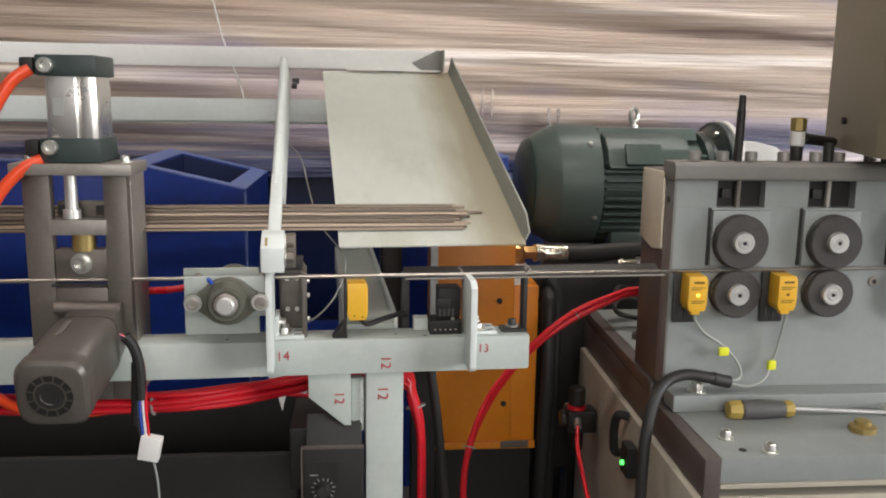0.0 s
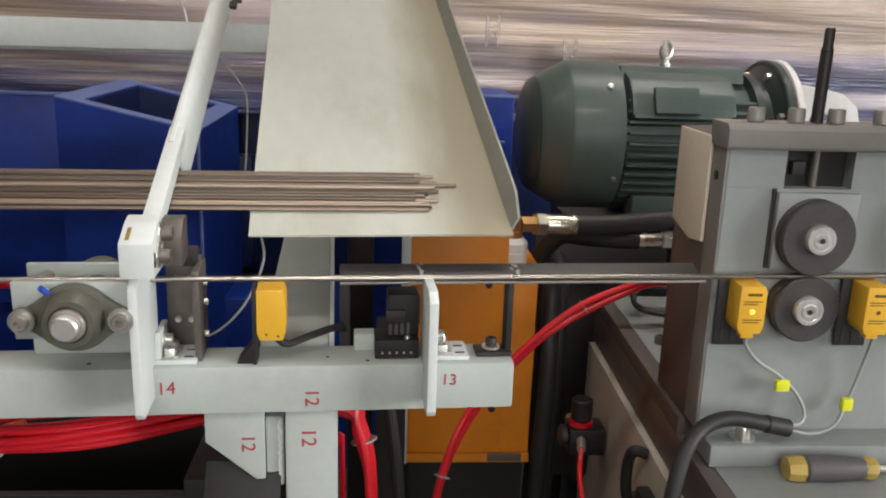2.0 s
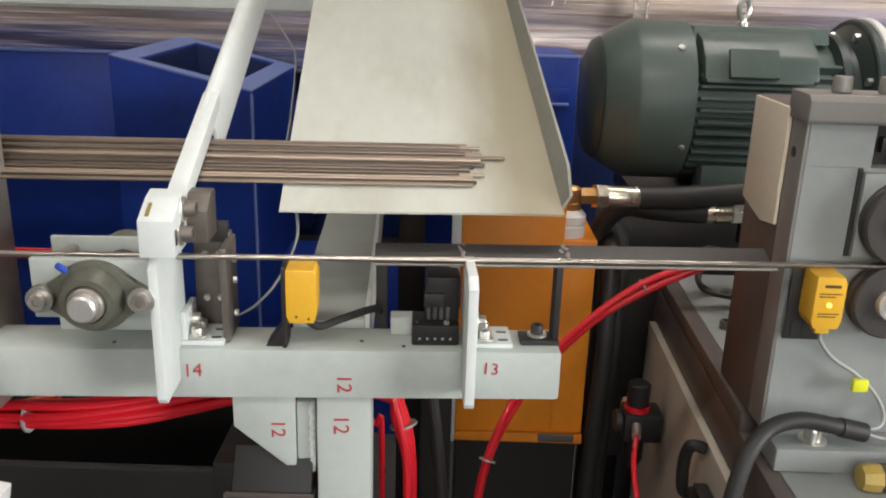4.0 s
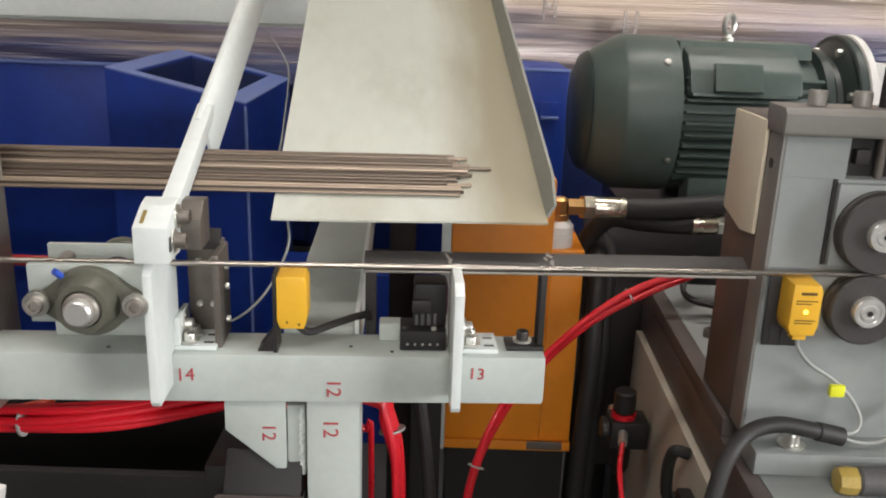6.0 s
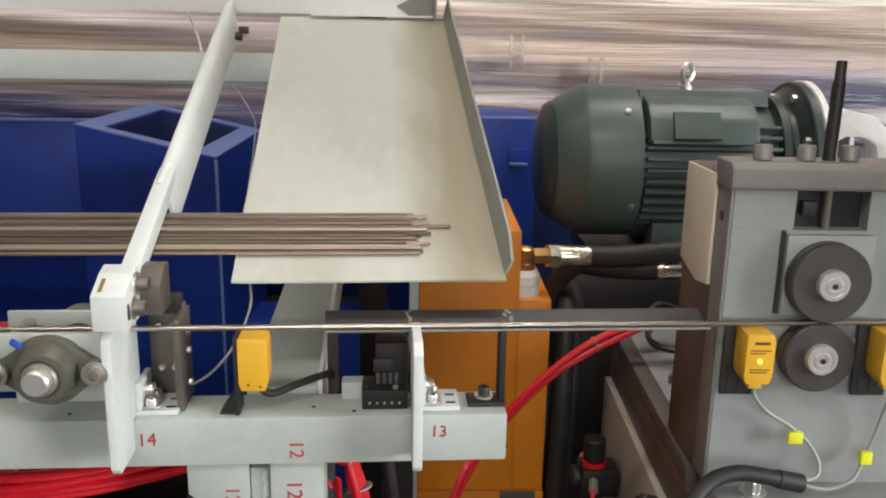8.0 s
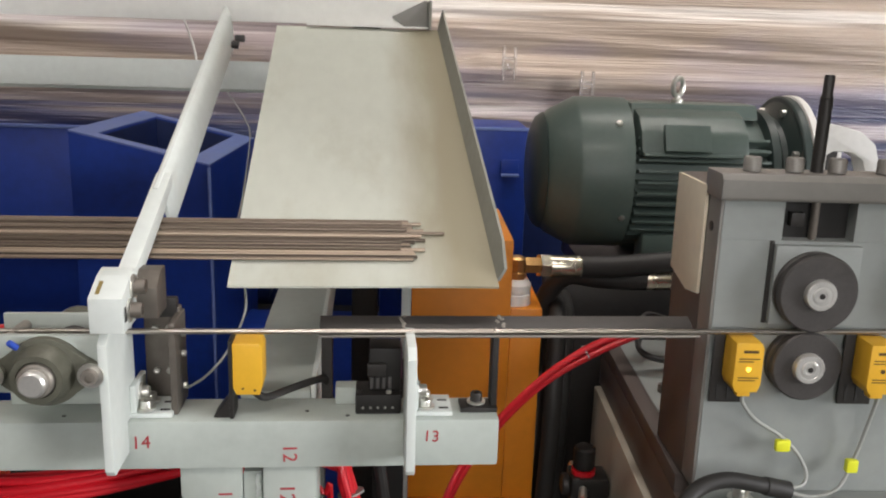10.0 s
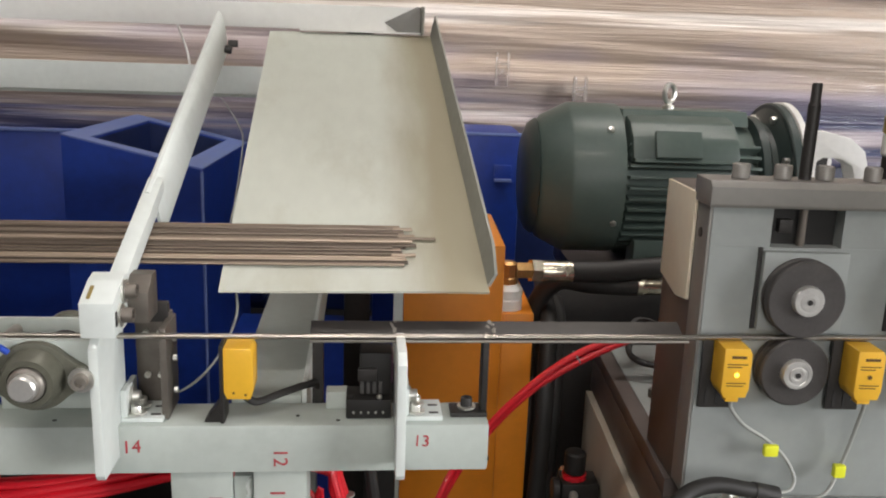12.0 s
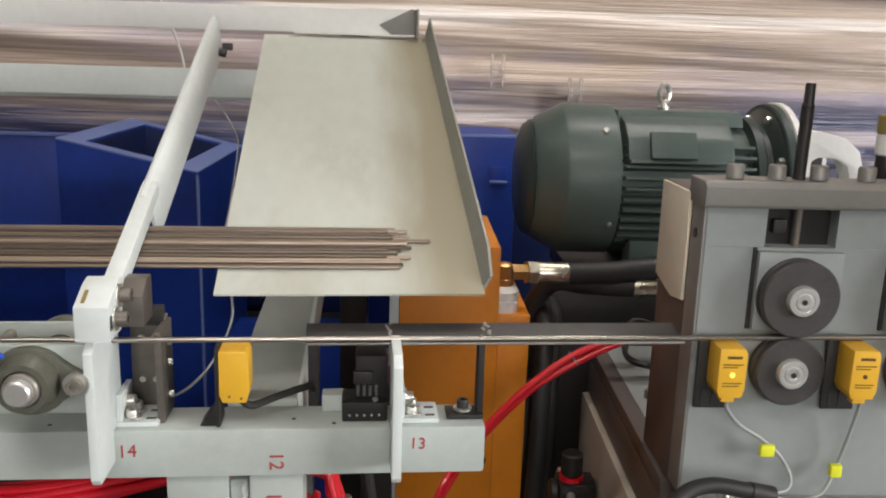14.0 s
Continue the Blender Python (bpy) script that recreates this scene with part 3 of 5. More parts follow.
for k in range(4):
    part("rib", box(B(), 0.013 + k * 0.0065, 0.0165 + k * 0.0065, 0.0195, 0.023, 0.975, 0.988, 0.0006), M["handle"], sw)
part("lens", box(B(), 0.040, 0.0475, 0.024, 0.052, 0.985, 1.018, 0.002), material("purple_plastic", (0.10, 0.035, 0.08), 0.35), sw)
for k in range(5):
    part("pin", cyl(B(), (0.006 + k * 0.0078, 0.0102, 0.958), (0.006 + k * 0.0078, 0.0088, 0.958), 0.0013, seg=10), M["zinc"], sw)
part("terminal_strip", box(B(), 0.010, 0.030, 0.016, 0.0215, 0.990, 1.004, 0.001), M["dark"], sw)
screw(sw, (0.003, 0.016, 0.9725), (0, 0, 1), 0.003, 0.003, "dark", False)
screw(sw, (0.033, 0.014, 0.9725), (0, 0, 1), 0.003, 0.003, "zinc", False)

pk = thing("packing_block", (-0.018, 0.07, 0.95), "small grey packing block behind the black switch", "block")
part("block", box(B(), -0.024, 0.000, 0.036, 0.0555, 0.9505, 0.970, 0.0015), M["grey"], pk)
# trough of dark angle iron with its bent strap
tr = thing("rod_trough", (0.14, 0.04, 0.95), "dark angle iron trough on a bent black strap", "trough")
part("trough", prism(B(), [(0.017, 1.0355), (0.044, 1.047), (0.042, 1.0495), (0.015, 1.038)], "x", -0.040, 0.362, 0.0006), M["vee"], tr)
part("front_lip", box(B(), -0.040, 0.366, 0.0115, 0.0148, 1.0350, 1.0376, 0.0008), M["steel"], tr)
for x in (0.047, 0.150):
    wd = B()
    for n in range(9):
        bmesh.ops.create_icosphere(wd, subdivisions=1, radius=random.uniform(0.0016, 0.0030), matrix=Matrix.Translation((x + random.uniform(-0.005, 0.006), 0.024 + n * 0.0022, 1.0405 + n * 0.00095)))
    tagged(part("weld_bead", wd, M["steel"], tr), kind="stuff")
part("strap", box(B(), 0.143, 0.1495, 0.018, 0.040, 0.9555, 1.0335, 0.0008), M["dark"], tr)
part("strap_foot", box(B(), 0.110, 0.1495, 0.012, 0.040, 0.9505, 0.9553, 0.0008), M["dark"], tr)
screw(tr, (0.128, 0.026, 0.957), (0, 0, 1), 0.0065, 0.011, "dark")

# the rod in the line and the waiting rods
solo("feed_rod", cyl(B(), (-2.3, -0.130, 1.0405), (1.05, 0.057, 1.0395), 0.0029, seg=14), M["feed"], "bright drawn steel rod lying through the rollers", "rod")
for k in range(17):
    y = 0.080 + k * 0.00437
    z = 1.085 + (y - 0.046) * 0.393 + 0.0034
    end = 0.060 + random.uniform(-0.004, 0.004) + (0.034 if k == 11 else 0.012 if k in (4, 8, 9, 12, 15) else 0)
    solo("steel_rod", cyl(B(), (-2.3, y - random.uniform(0, 0.003), z), (end, y, z), 0.0020, seg=10, edge=0.0004), M["rod"], "thin rust-tinged drawn steel rod in the waiting row", "rod", "waiting rods")
for k in range(5):
    y = 0.094 + k * 0.0115
    z = 1.085 + (y - 0.046) * 0.393 + 0.0070
    solo("steel_rod", cyl(B(), (-2.3, y + random.uniform(-0.004, 0.004), z), (0.052 + random.uniform(-0.012, 0.02), y, z), 0.0022, seg=10, edge=0.0004), M["rod"], "thin rust-tinged drawn steel rod on top of the row", "rod", "waiting rods")

# sloping sheet under the rod ends
ch = thing("loading_chute", (0.0, 0.4, 0.95), "sloping grey sheet metal chute with a bent side", "chute")
sl = lambda y: 1.085 + (y - 0.046) * 0.393
sh = B()
NX, NY = 14, 20
top, bot = [], []
for j in range(NY + 1):
    y = 0.040 + (0.732 - 0.040) * j / NY
    x0 = -0.136 - 0.023 * (y - 0.04)
    x1 = 0.150 - 0.029 * (y - 0.04)
    for i in range(NX + 1):
        x = x0 + (x1 - x0) * i / NX
        w = 0.0012 * noise.noise(Vector((x * 5, y * 5, 0)))
        top.append(sh.verts.new((x, y, sl(y) + w)))
        bot.append(sh.verts.new((x, y, sl(y) + w - 0.0022)))
idx = lambda i, j: j * (NX + 1) + i
for j in range(NY):
    for i in range(NX):
        q = [idx(i, j), idx(i + 1, j), idx(i + 1, j + 1), idx(i, j + 1)]
        sh.faces.new([top[k] for k in q])
        sh.faces.new([bot[k] for k in q[::-1]])
rim = [idx(i, 0) for i in range(NX)] + [idx(NX, j) for j in range(NY)] + [idx(i, NY) for i in range(NX, 0, -1)] + [idx(0, j) for j in range(NY, 0, -1)]
for a, b in zip(rim, rim[1:] + rim[:1]):
    sh.faces.new((top[a], bot[a], bot[b], top[b]))
part("sheet", sh, M["sheet"], ch)
xr = lambda y: 0.150 - 0.029 * (y - 0.04)
fb = B()
ring = []
for y, h in ((0.052, 0.012), (0.075, 0.030), (0.70, 0.032), (0.735, 0.034)):
    x = xr(y)
    ring.append([fb.verts.new(p) for p in ((x - 0.001, y, sl(y) - 0.002), (x + 0.007, y, sl(y) + h), (x + 0.010, y, sl(y) + h), (x + 0.0025, y, sl(y) - 0.002))])
for a, b in zip(ring, ring[1:]):
    for k in range(4):
        fb.faces.new((a[k], a[(k + 1) % 4], b[(k + 1) % 4], b[k]))
fb.faces.new(ring[0])
fb.faces.new(ring[-1][::-1])
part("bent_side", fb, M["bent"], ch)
part("cross_beam", box(B(), -0.128, -0.052, 0.058, 0.74, 0.905, 0.957, 0.002), M["grey"], ch)
part("cross_flange", box(B(), -0.0515, -0.046, 0.058, 0.74, 0.905, 0.968, 0.001), M["white"], ch)
part("post", box(B(), -0.12, -0.07, 0.68, 0.73, 0.0, 0.9045, 0.002), M["grey"], ch)
part("post", box(B(), -0.12, -0.07, 0.69, 0.73, 0.958, 1.335, 0.002), M["grey"], ch)

# the two rails behind the chute
rl = thing("rear_rail", (-0.6, 0.75, 1.2), "pale grey folded rail behind the chute", "rail", "rear rails")
part("web", box(B(), -2.4, 0.112, 0.742, 0.748, 1.360, 1.403, 0.001), M["rail"], rl)
part("top_flange", box(B(), -2.4, 0.112, 0.748, 0.80, 1.397, 1.403, 0.001), M["rail"], rl)
# the fold's shade is put into its colour, a darker grey
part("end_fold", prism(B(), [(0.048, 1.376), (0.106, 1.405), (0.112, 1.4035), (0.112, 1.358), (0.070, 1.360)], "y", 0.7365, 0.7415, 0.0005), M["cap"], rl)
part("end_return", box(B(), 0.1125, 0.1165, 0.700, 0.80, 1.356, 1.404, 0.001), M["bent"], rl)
part("lower_lip", box(B(), -0.10, 0.112, 0.722, 0.7415, 1.357, 1.3598, 0.0006), M["rail"], rl)
part("post", box(B(), -2.0, -1.94, 0.749, 0.80, 0.004, 1.396, 0.003), M["grey"], rl)
part("post", box(B(), -0.02, 0.03, 0.749, 0.80, 0.004, 1.396, 0.003), M["dark"], rl)
r2 = thing("lower_rear_rail", (-0.6, 0.86, 1.1), "grey channel rail with a slanted end", "rail", "rear rails")
part("web", prism(B(), [(-2.4, 1.241), (0.02, 1.241), (-0.01, 1.291), (-2.4, 1.291)], "y", 0.775, 0.781, 0.001), M["white"], r2)
part("lower_flange", box(B(), -2.4, 0.01, 0.781, 0.825, 1.235, 1.2405, 0.001), M["grey"], r2)
part("post", box(B(), -2.0, -1.94, 0.83, 0.87, 0.004, 1.28, 0.003), M["grey"], r2)
part("post", box(B(), -1.0, -0.94, 0.782, 0.825, 0.004, 1.2345, 0.003), M["grey"], r2)
r3 = thing("low_rail", (-0.8, 0.5, 0.5), "grey square tube low on the bench frame", "rail")
part("tube", box(B(), -2.6, -0.25, 0.80, 0.85, 0.402, 0.462, 0.004), M["dullsteel"], r3)
part("post", box(B(), -2.0, -1.95, 0.80, 0.85, 0, 0.402, 0.004), M["grey"], r3)
part("post", box(B(), -0.30, -0.25, 0.80, 0.85, 0, 0.402, 0.004), M["dullsteel"], r3)

# ---- roller machine ----
mc = thing("roller_machine", (0.75, 0.15, 0), "grey straightening machine with a dark-edged table", "machine")
pl = B()
box(pl, 0.379, 1.25, 0.041, 0.080, 0.84, 1.134)
part("face_plate", pl, M["face"], mc)
for a, b in ((0.379, 0.444), (0.522, 0.593), (0.671, 0.744), (0.820, 1.25)):
    part("face_bridge", box(B(), a, b, 0.041, 0.080, 1.1342, 1.1768), M["face"], mc)
part("face_edge", box(B(), 0.3755, 0.379, 0.0415, 0.0795, 0.842, 1.177, 0.0008), M["cap"], mc)
part("cap_bar", prism(B(), [(0.035, 1.177), (0.033, 1.180), (0.033, 1.199), (0.040, 1.205), (0.086, 1.205), (0.086, 1.177)], "x", 0.372, 1.25, 0.0015), M["cap"], mc)
# housing takes the umber so its left side looks shaded
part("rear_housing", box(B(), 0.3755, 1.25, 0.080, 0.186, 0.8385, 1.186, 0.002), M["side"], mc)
# thin raised sheet paints the slanted patch of light on this side
part("side_cover", prism(B(), [(0.0805, 1.186), (0.0805, 1.062), (0.120, 1.056), (0.184, 1.068), (0.184, 1.185)], "x", 0.3715, 0.3755, 0.001), M["cover"], mc, "cream sheet painting a slanted patch of light on the machine side")
part("keyhole", cyl(B(), (0.3757, 0.064, 1.144), (0.3745, 0.064, 1.144), 0.0055, seg=16), M["dark"], mc)
for k in range(3):
    x0 = 0.444 + 0.149 * k
    part("window_back", box(B(), x0 - 0.004, x0 + 0.082, 0.060, 0.068, 1.130, 1.178), M["black"], mc)
    part("adjusting_screw", cyl(B(), (x0 + 0.038, 0.053, 1.128), (x0 + 0.038, 0.053, 1.178), 0.0045, seg=14), M["steel" if k else "dullsteel"], mc)
    part("window_nut", box(B(), x0 + 0.012, x0 + 0.026, 0.050, 0.0598, 1.148, 1.163, 0.001), M["dark"], mc)
    part("slide_block", box(B(), x0 - 0.008, x0 + 0.085, 0.031, 0.0405, 1.044, 1.131, 0.0015), M["face"], mc)
    part("slide_gap", box(B(), x0 - 0.012, x0 - 0.008, 0.038, 0.0408, 1.043, 1.134), M["dark"], mc)
for x, big in ((0.411, 1), (0.457, 1), (0.503, 1), (0.556, 1), (0.609, 1), (0.648, 1), (0.70, 1), (0.75, 1), (0.80, 1)):
    screw(mc, (x, 0.060, 1.206), (0, 0, 1), 0.0094, 0.0150, "bolt", False)
for x in (0.484, 0.633, 0.78):
    part("threaded_stud", turned(B(), (x, 0.066, 1.205), (x + 0.001, 0.066, 1.33), [(0, 0.0070)] + [(0.005 + n * 0.002, 0.0069 if n % 2 else 0.0064) for n in range(38)] + [(0.083, 0.0054), (0.101, 0.0054), (0.103, 0.0045)] if x < 0.5 else [(0, 0.0085), (0.03, 0.0085)], 16), M["dark"], mc)
part("socket_plug", cyl(B(), (0.716, 0.041, 1.015), (0.716, 0.039, 1.015), 0.009, seg=20, edge=0.0005), M["steel"], mc)
part("socket_plug_hole", cyl(B(), (0.716, 0.0392, 1.015), (0.716, 0.0385, 1.015), 0.004, seg=6), M["dark"], mc)
# table, foot strip, side band darkened with painted shade, and cabinet below
def splayed(bm):
    """Lets the outer side of a part run a little inwards to the back."""
    for v in bm.verts:
        if v.co.x < 0.45:
            v.co.x += 0.028 * (v.co.y + 0.17)
    return bm


part("table", box(B(), 0.386, 1.25, -0.176, 0.041, 0.778, 0.815, 0.0015), M["face"], mc)
part("table_lip", box(B(), 0.386, 1.25, -0.178, -0.170, 0.770, 0.7775, 0.001), M["cream"], mc)
part("foot_strip", box(B(), 0.379, 1.25, -0.004, 0.0405, 0.8155, 0.842, 0.002), M["face"], mc)
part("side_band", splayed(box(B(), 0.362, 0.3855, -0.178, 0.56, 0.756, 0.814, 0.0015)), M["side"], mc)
part("rear_deck", splayed(box(B(), 0.386, 1.25, 0.186, 0.56, 0.775, 0.838, 0.002)), M["face"], mc)
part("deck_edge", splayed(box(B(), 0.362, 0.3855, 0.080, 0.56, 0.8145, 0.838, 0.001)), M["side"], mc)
part("deck_bolt", hexhead(B(), (0.425, 0.33, 0.838), (0, 0, 1), 0.009, 0.012), M["dullsteel"], mc)
cab = part("cabinet", splayed(box(B(), 0.352, 1.25, -0.172, 0.55, 0.02, 0.755, 0.003)), M["cream"], mc, "cream sheet metal cabinet")
part("plinth", box(B(), 0.37, 1.23, -0.15, 0.53, 0.0, 0.02), M["dark"], mc)
screw(mc, (0.424, 0.018, 0.842), (0, 0, 1), 0.0095, 0.015)
screw(mc, (0.420, -0.108, 0.815), (0, 0, 1), 0.0075, 0.013)
screw(mc, (0.463, -0.158, 0.815), (0, 0, 1), 0.0075, 0.013)
screw(mc, (0.72, -0.02, 0.815), (0, 0, 1), 0.0075, 0.013)
part("tapped_hole", cyl(B(), (0.427, -0.150, 0.8145), (0.427, -0.150, 0.8156), 0.0055, seg=14), M["dark"], mc)
for x, y in ((0.640, -0.090), (0.76, -0.06)):
    part("pillar_foot", turned(B(), (x, y, 0.815), (x, y, 0.95), [(0, 0.020), (0.008, 0.020), (0.010, 0.012), (0.016, 0.012), (0.018, 0.008)], 20), M["copper" if x < 0.7 else "cream"], mc)


def roller(x, z, r, y, name):
    o = thing("roller", (x, y + 0.013, z), name, "roller", "straightening rollers")
    part("tyre", turned(B(), (x, y, z), (x, y + 0.03, z), [(0, 0.016), (0.0, r - 0.002), (0.002, r), (0.009, r), (0.012, r - 0.004), (0.015, r), (0.021, r), (0.023, r - 0.002), (0.023, 0.016)], 56), M["tyre"], o)
    part("recess", turned(B(), (x, y + 0.0005, z), (x, y + 0.02, z), [(0, 0.0215), (0.0006, 0.0215), (0.0006, 0.0175), (0, 0.0175)], 40), M["dark"], o)
    part("hub", turned(B(), (x, y + 0.010, z), (x, y - 0.02, z), [(0, 0.0168), (0.015, 0.0168), (0.0172, 0.0155), (0.0172, 0.0118), (0.0166, 0.0112), (0.0166, 0.0092), (0.0178, 0.0086), (0.0178, 0.0055), (0.0170, 0.0048), (0.0170, 0)], 48), M["bright"], o)
    part("centre_hole", cyl(B(), (x, y - 0.0075, z), (x, y - 0.0083, z), 0.0030, seg=12), M["dark"], o)
    part("axle", cyl(B(), (x, y + 0.023, z), (x, y + 0.040, z), 0.012, seg=20), M["dullsteel"], o)
    return o


for k in range(3):
    roller(0.483 + 0.153 * k, 1.0812, 0.0425, 0.013, "blackened grooved upper roller with a bright hub")
    roller(0.483 + 0.153 * k, 0.9980, 0.0385, 0.017, "blackened grooved lower roller with a bright hub")

# sensor leads with yellow markers, black conduit, screwdriver
ld = thing("sensor_lead", (0.45, 0.02, 0.86), "thin grey sensor cable with a yellow marker", "cable", "sensor leads")
part("wire", tube(B(), [(0.411, 0.007, 0.976), (0.413, 0.010, 0.963), (0.433, 0.018, 0.940), (0.463, 0.024, 0.920), (0.487, 0.026, 0.898), (0.498, 0.020, 0.877), (0.490, 0.010, 0.866), (0.466, 0.004, 0.866)], 0.0021, 10), M["cable"], ld)
part("marker", box(B(), 0.460, 0.477, 0.0185, 0.026, 0.901, 0.915, 0.003), M["tag"], ld)
ld = thing("sensor_lead", (0.55, 0.02, 0.86), "thin dark sensor cable with a yellow marker", "cable", "sensor leads")
part("wire", tube(B(), [(0.558, 0.007, 0.975), (0.560, 0.012, 0.962), (0.560, 0.022, 0.93), (0.556, 0.026, 0.90), (0.547, 0.022, 0.878), (0.530, 0.010, 0.862), (0.50, 0.004, 0.856), (0.465, 0.003, 0.864)], 0.0021, 10), M["cable"], ld)
part("marker", box(B(), 0.543, 0.556, 0.018, 0.0265, 0.877, 0.892, 0.002), M["tag"], ld)
co = thing("cable_conduit", (0.40, -0.03, 0.6), "black corrugated conduit bending over the table edge", "conduit")
part("hose", tube(B(), [(0.470, 0.000, 0.865), (0.435, -0.004, 0.874), (0.398, -0.006, 0.880), (0.366, -0.014, 0.873), (0.342, -0.03, 0.852), (0.327, -0.045, 0.81), (0.320, -0.055, 0.76), (0.318, -0.06, 0.68), (0.318, -0.06, 0.55), (0.316, -0.06, 0.30), (0.316, -0.06, 0.02)], 0.0085, 14, 14, 0.0006), M["rubber"], co)
part("end_wrap", cyl(B(), (0.471, 0.0, 0.865), (0.443, -0.003, 0.872), 0.0102, seg=16), M["rubber"], co)
sd = thing("screwdriver", (0.55, -0.03, 0.815), "screwdriver with a grey and ochre handle lying on the table", "screwdriver")
part("grip", turned(B(), (0.468, -0.030, 0.8305), (0.60, -0.030, 0.8305), [(0.008, 0.010), (0.014, 0.0148), (0.045, 0.0152), (0.07, 0.013), (0.082, 0.0112)], 20), M["handle"], sd)
part("end_cap", turned(B(), (0.458, -0.030, 0.8305), (0.60, -0.030, 0.8305), [(0, 0.006), (0.001, 0.013), (0.010, 0.0152), (0.020, 0.0150)], 8), M["knobyellow"], sd)
part("collar", turned(B(), (0.548, -0.030, 0.8305), (0.60, -0.030, 0.8305), [(0, 0.0115), (0.006, 0.0138), (0.014, 0.0125), (0.018, 0.007)], 8), M["knobyellow"], sd)
part("blade", cyl(B(), (0.562, -0.030, 0.8305), (0.75, -0.030, 0.819), 0.0035, seg=12), M["bright"], sd)

# pale cabinet and small valve standing over the machine
pb = thing("switch_cabinet", (0.8, 0.16, 1.2), "pale grey switch cabinet over the machine", "cabinet")
# its unseen front corner is drawn forward to shade the roller face
part("body", prism(B(), [(0.742, 0.265), (0.640, -0.06), (0.645, -0.11), (1.16, -0.30), (1.30, 0.22)], "z", 1.226, 1.76, 0.003), M["sheet"], pb)
part("stand", box(B(), 0.80, 1.0, 0.09, 0.18, 1.187, 1.2255, 0.002), M["dark"], pb)
part("push_button", cyl(B(), (0.700, 0.12, 1.275), (0.690, 0.123, 1.275), 0.006, seg=16), M["dark"], pb)
va = thing("small_valve", (0.62, 0.13, 1.197), "brass and clear oil cup on the machine top", "valve")
part("stem", cyl(B(), (0.636, 0.13, 1.186), (0.636, 0.13, 1.225), 0.010, seg=16), M["dark"], va)
part("cup", cyl(B(), (0.636, 0.13, 1.225), (0.636, 0.13, 1.250), 0.012, seg=20, edge=0.002), M["plastic"], va)
part("head", cyl(B(), (0.636, 0.13, 1.250), (0.636, 0.13, 1.272), 0.0135, seg=8, edge=0.002), M["copper"], va)
part("side_pipe", cyl(B(), (0.650, 0.135, 1.238), (0.72, 0.17, 1.230), 0.009, seg=12), M["dark"], va)

# valves and switches on the cabinet side
av = thing("air_regulator", (0.34, 0.40, 0.62), "black air regulator with a red ring and fittings", "regulator")
part("body", box(B(), 0.312, 0.3705, 0.36, 0.41, 0.603, 0.648, 0.004), M["black"], av)
part("knob", cyl(B(), (0.334, 0.385, 0.656), (0.334, 0.385, 0.693), 0.017, seg=20, edge=0.003), M["black"], av)
part("ring", cyl(B(), (0.334, 0.385, 0.648), (0.334, 0.385, 0.656), 0.019, seg=20), M["red"], av)
part("bowl", turned(B(), (0.334, 0.385, 0.603), (0.334, 0.385, 0.54), [(0, 0.016), (0.04, 0.015), (0.055, 0.008)], 18), M["black"], av)
part("gauge", cyl(B(), (0.312, 0.385, 0.628), (0.300, 0.385, 0.628), 0.017, seg=20, edge=0.002), M["dark"], av)
part("fitting", cyl(B(), (0.33, 0.36, 0.632), (0.325, 0.335, 0.628), 0.007, seg=10), M["zinc"], av)
part("fitting", cyl(B(), (0.33, 0.41, 0.632), (0.328, 0.44, 0.632), 0.008, seg=10), M["zinc"], av)
part("air_tube", tube(B(), [(0.325, 0.335, 0.628), (0.315, 0.29, 0.60), (0.318, 0.22, 0.54), (0.325, 0.12, 0.44), (0.33, 0.05, 0.2), (0.33, 0.04, 0.02)], 0.004, 10), M["red"], av)
hd = thing("cam_latch", (0.345, 0.16, 0.70), "black bent latch handle on the cream cabinet", "latch")
part("handle", tube(B(), [(0.3515, 0.15, 0.735), (0.335, 0.152, 0.738), (0.331, 0.16, 0.72), (0.331, 0.163, 0.69), (0.335, 0.163, 0.665), (0.3515, 0.165, 0.662)], 0.008, 10), M["black"], hd)
gl = thing("pilot_switch", (0.345, 0.10, 0.62), "black rocker switch with a green lamp", "switch")
part("housing", box(B(), 0.333, 0.3518, 0.085, 0.125, 0.65, 0.705, 0.004), M["black"], gl)
part("lamp", cyl(B(), (0.333, 0.105, 0.672), (0.328, 0.105, 0.672), 0.0045, seg=14), M["greenled"], gl)

# ---- green electric motor behind the machine ----
mo = thing("electric_motor", (0.55, 0.88, 0.86), "dark green finned electric motor with a lifting eye", "motor")
MC = (0.88, 1.035)
at = lambda x: (x, MC[0], MC[1])
part("fan_cowl", turned(B(), at(0.300), at(0.5), [(0.020, 0.112), (0.030, 0.124), (0.074, 0.147), (0.080, 0.150), (0.176, 0.150), (0.176, 0.140)], 64), M["green"], mo)
gr = turned(B(), at(0.296), at(0.5), [(0, 0.0), (0.001, 0.085), (0.010, 0.108), (0.022, 0.117), (0.024, 0.110)], 64)
part("end_grille", gr, M["darkgreen"], mo)
part("body", turned(B(), at(0.47), at(0.9), [(0, 0.118), (0.26, 0.118), (0.27, 0.114), (0.29, 0.110)], 48), M["green"], mo)
for n in range(30):
    a = radians(-215 + n * 250 / 29)
    if radians(66) < a + math.tau * (a < -math.pi) < radians(112):
        continue
    fn = box(B(), 0.484, 0.735, -0.0028, 0.0028, 0.114, 0.144, 0.001)
    m4 = Matrix.Translation((0, MC[0], MC[1])) @ Matrix.Rotation(a - math.pi / 2, 4, "X")
    fn.transform(m4)
    part("fin", fn, M["green"], mo)
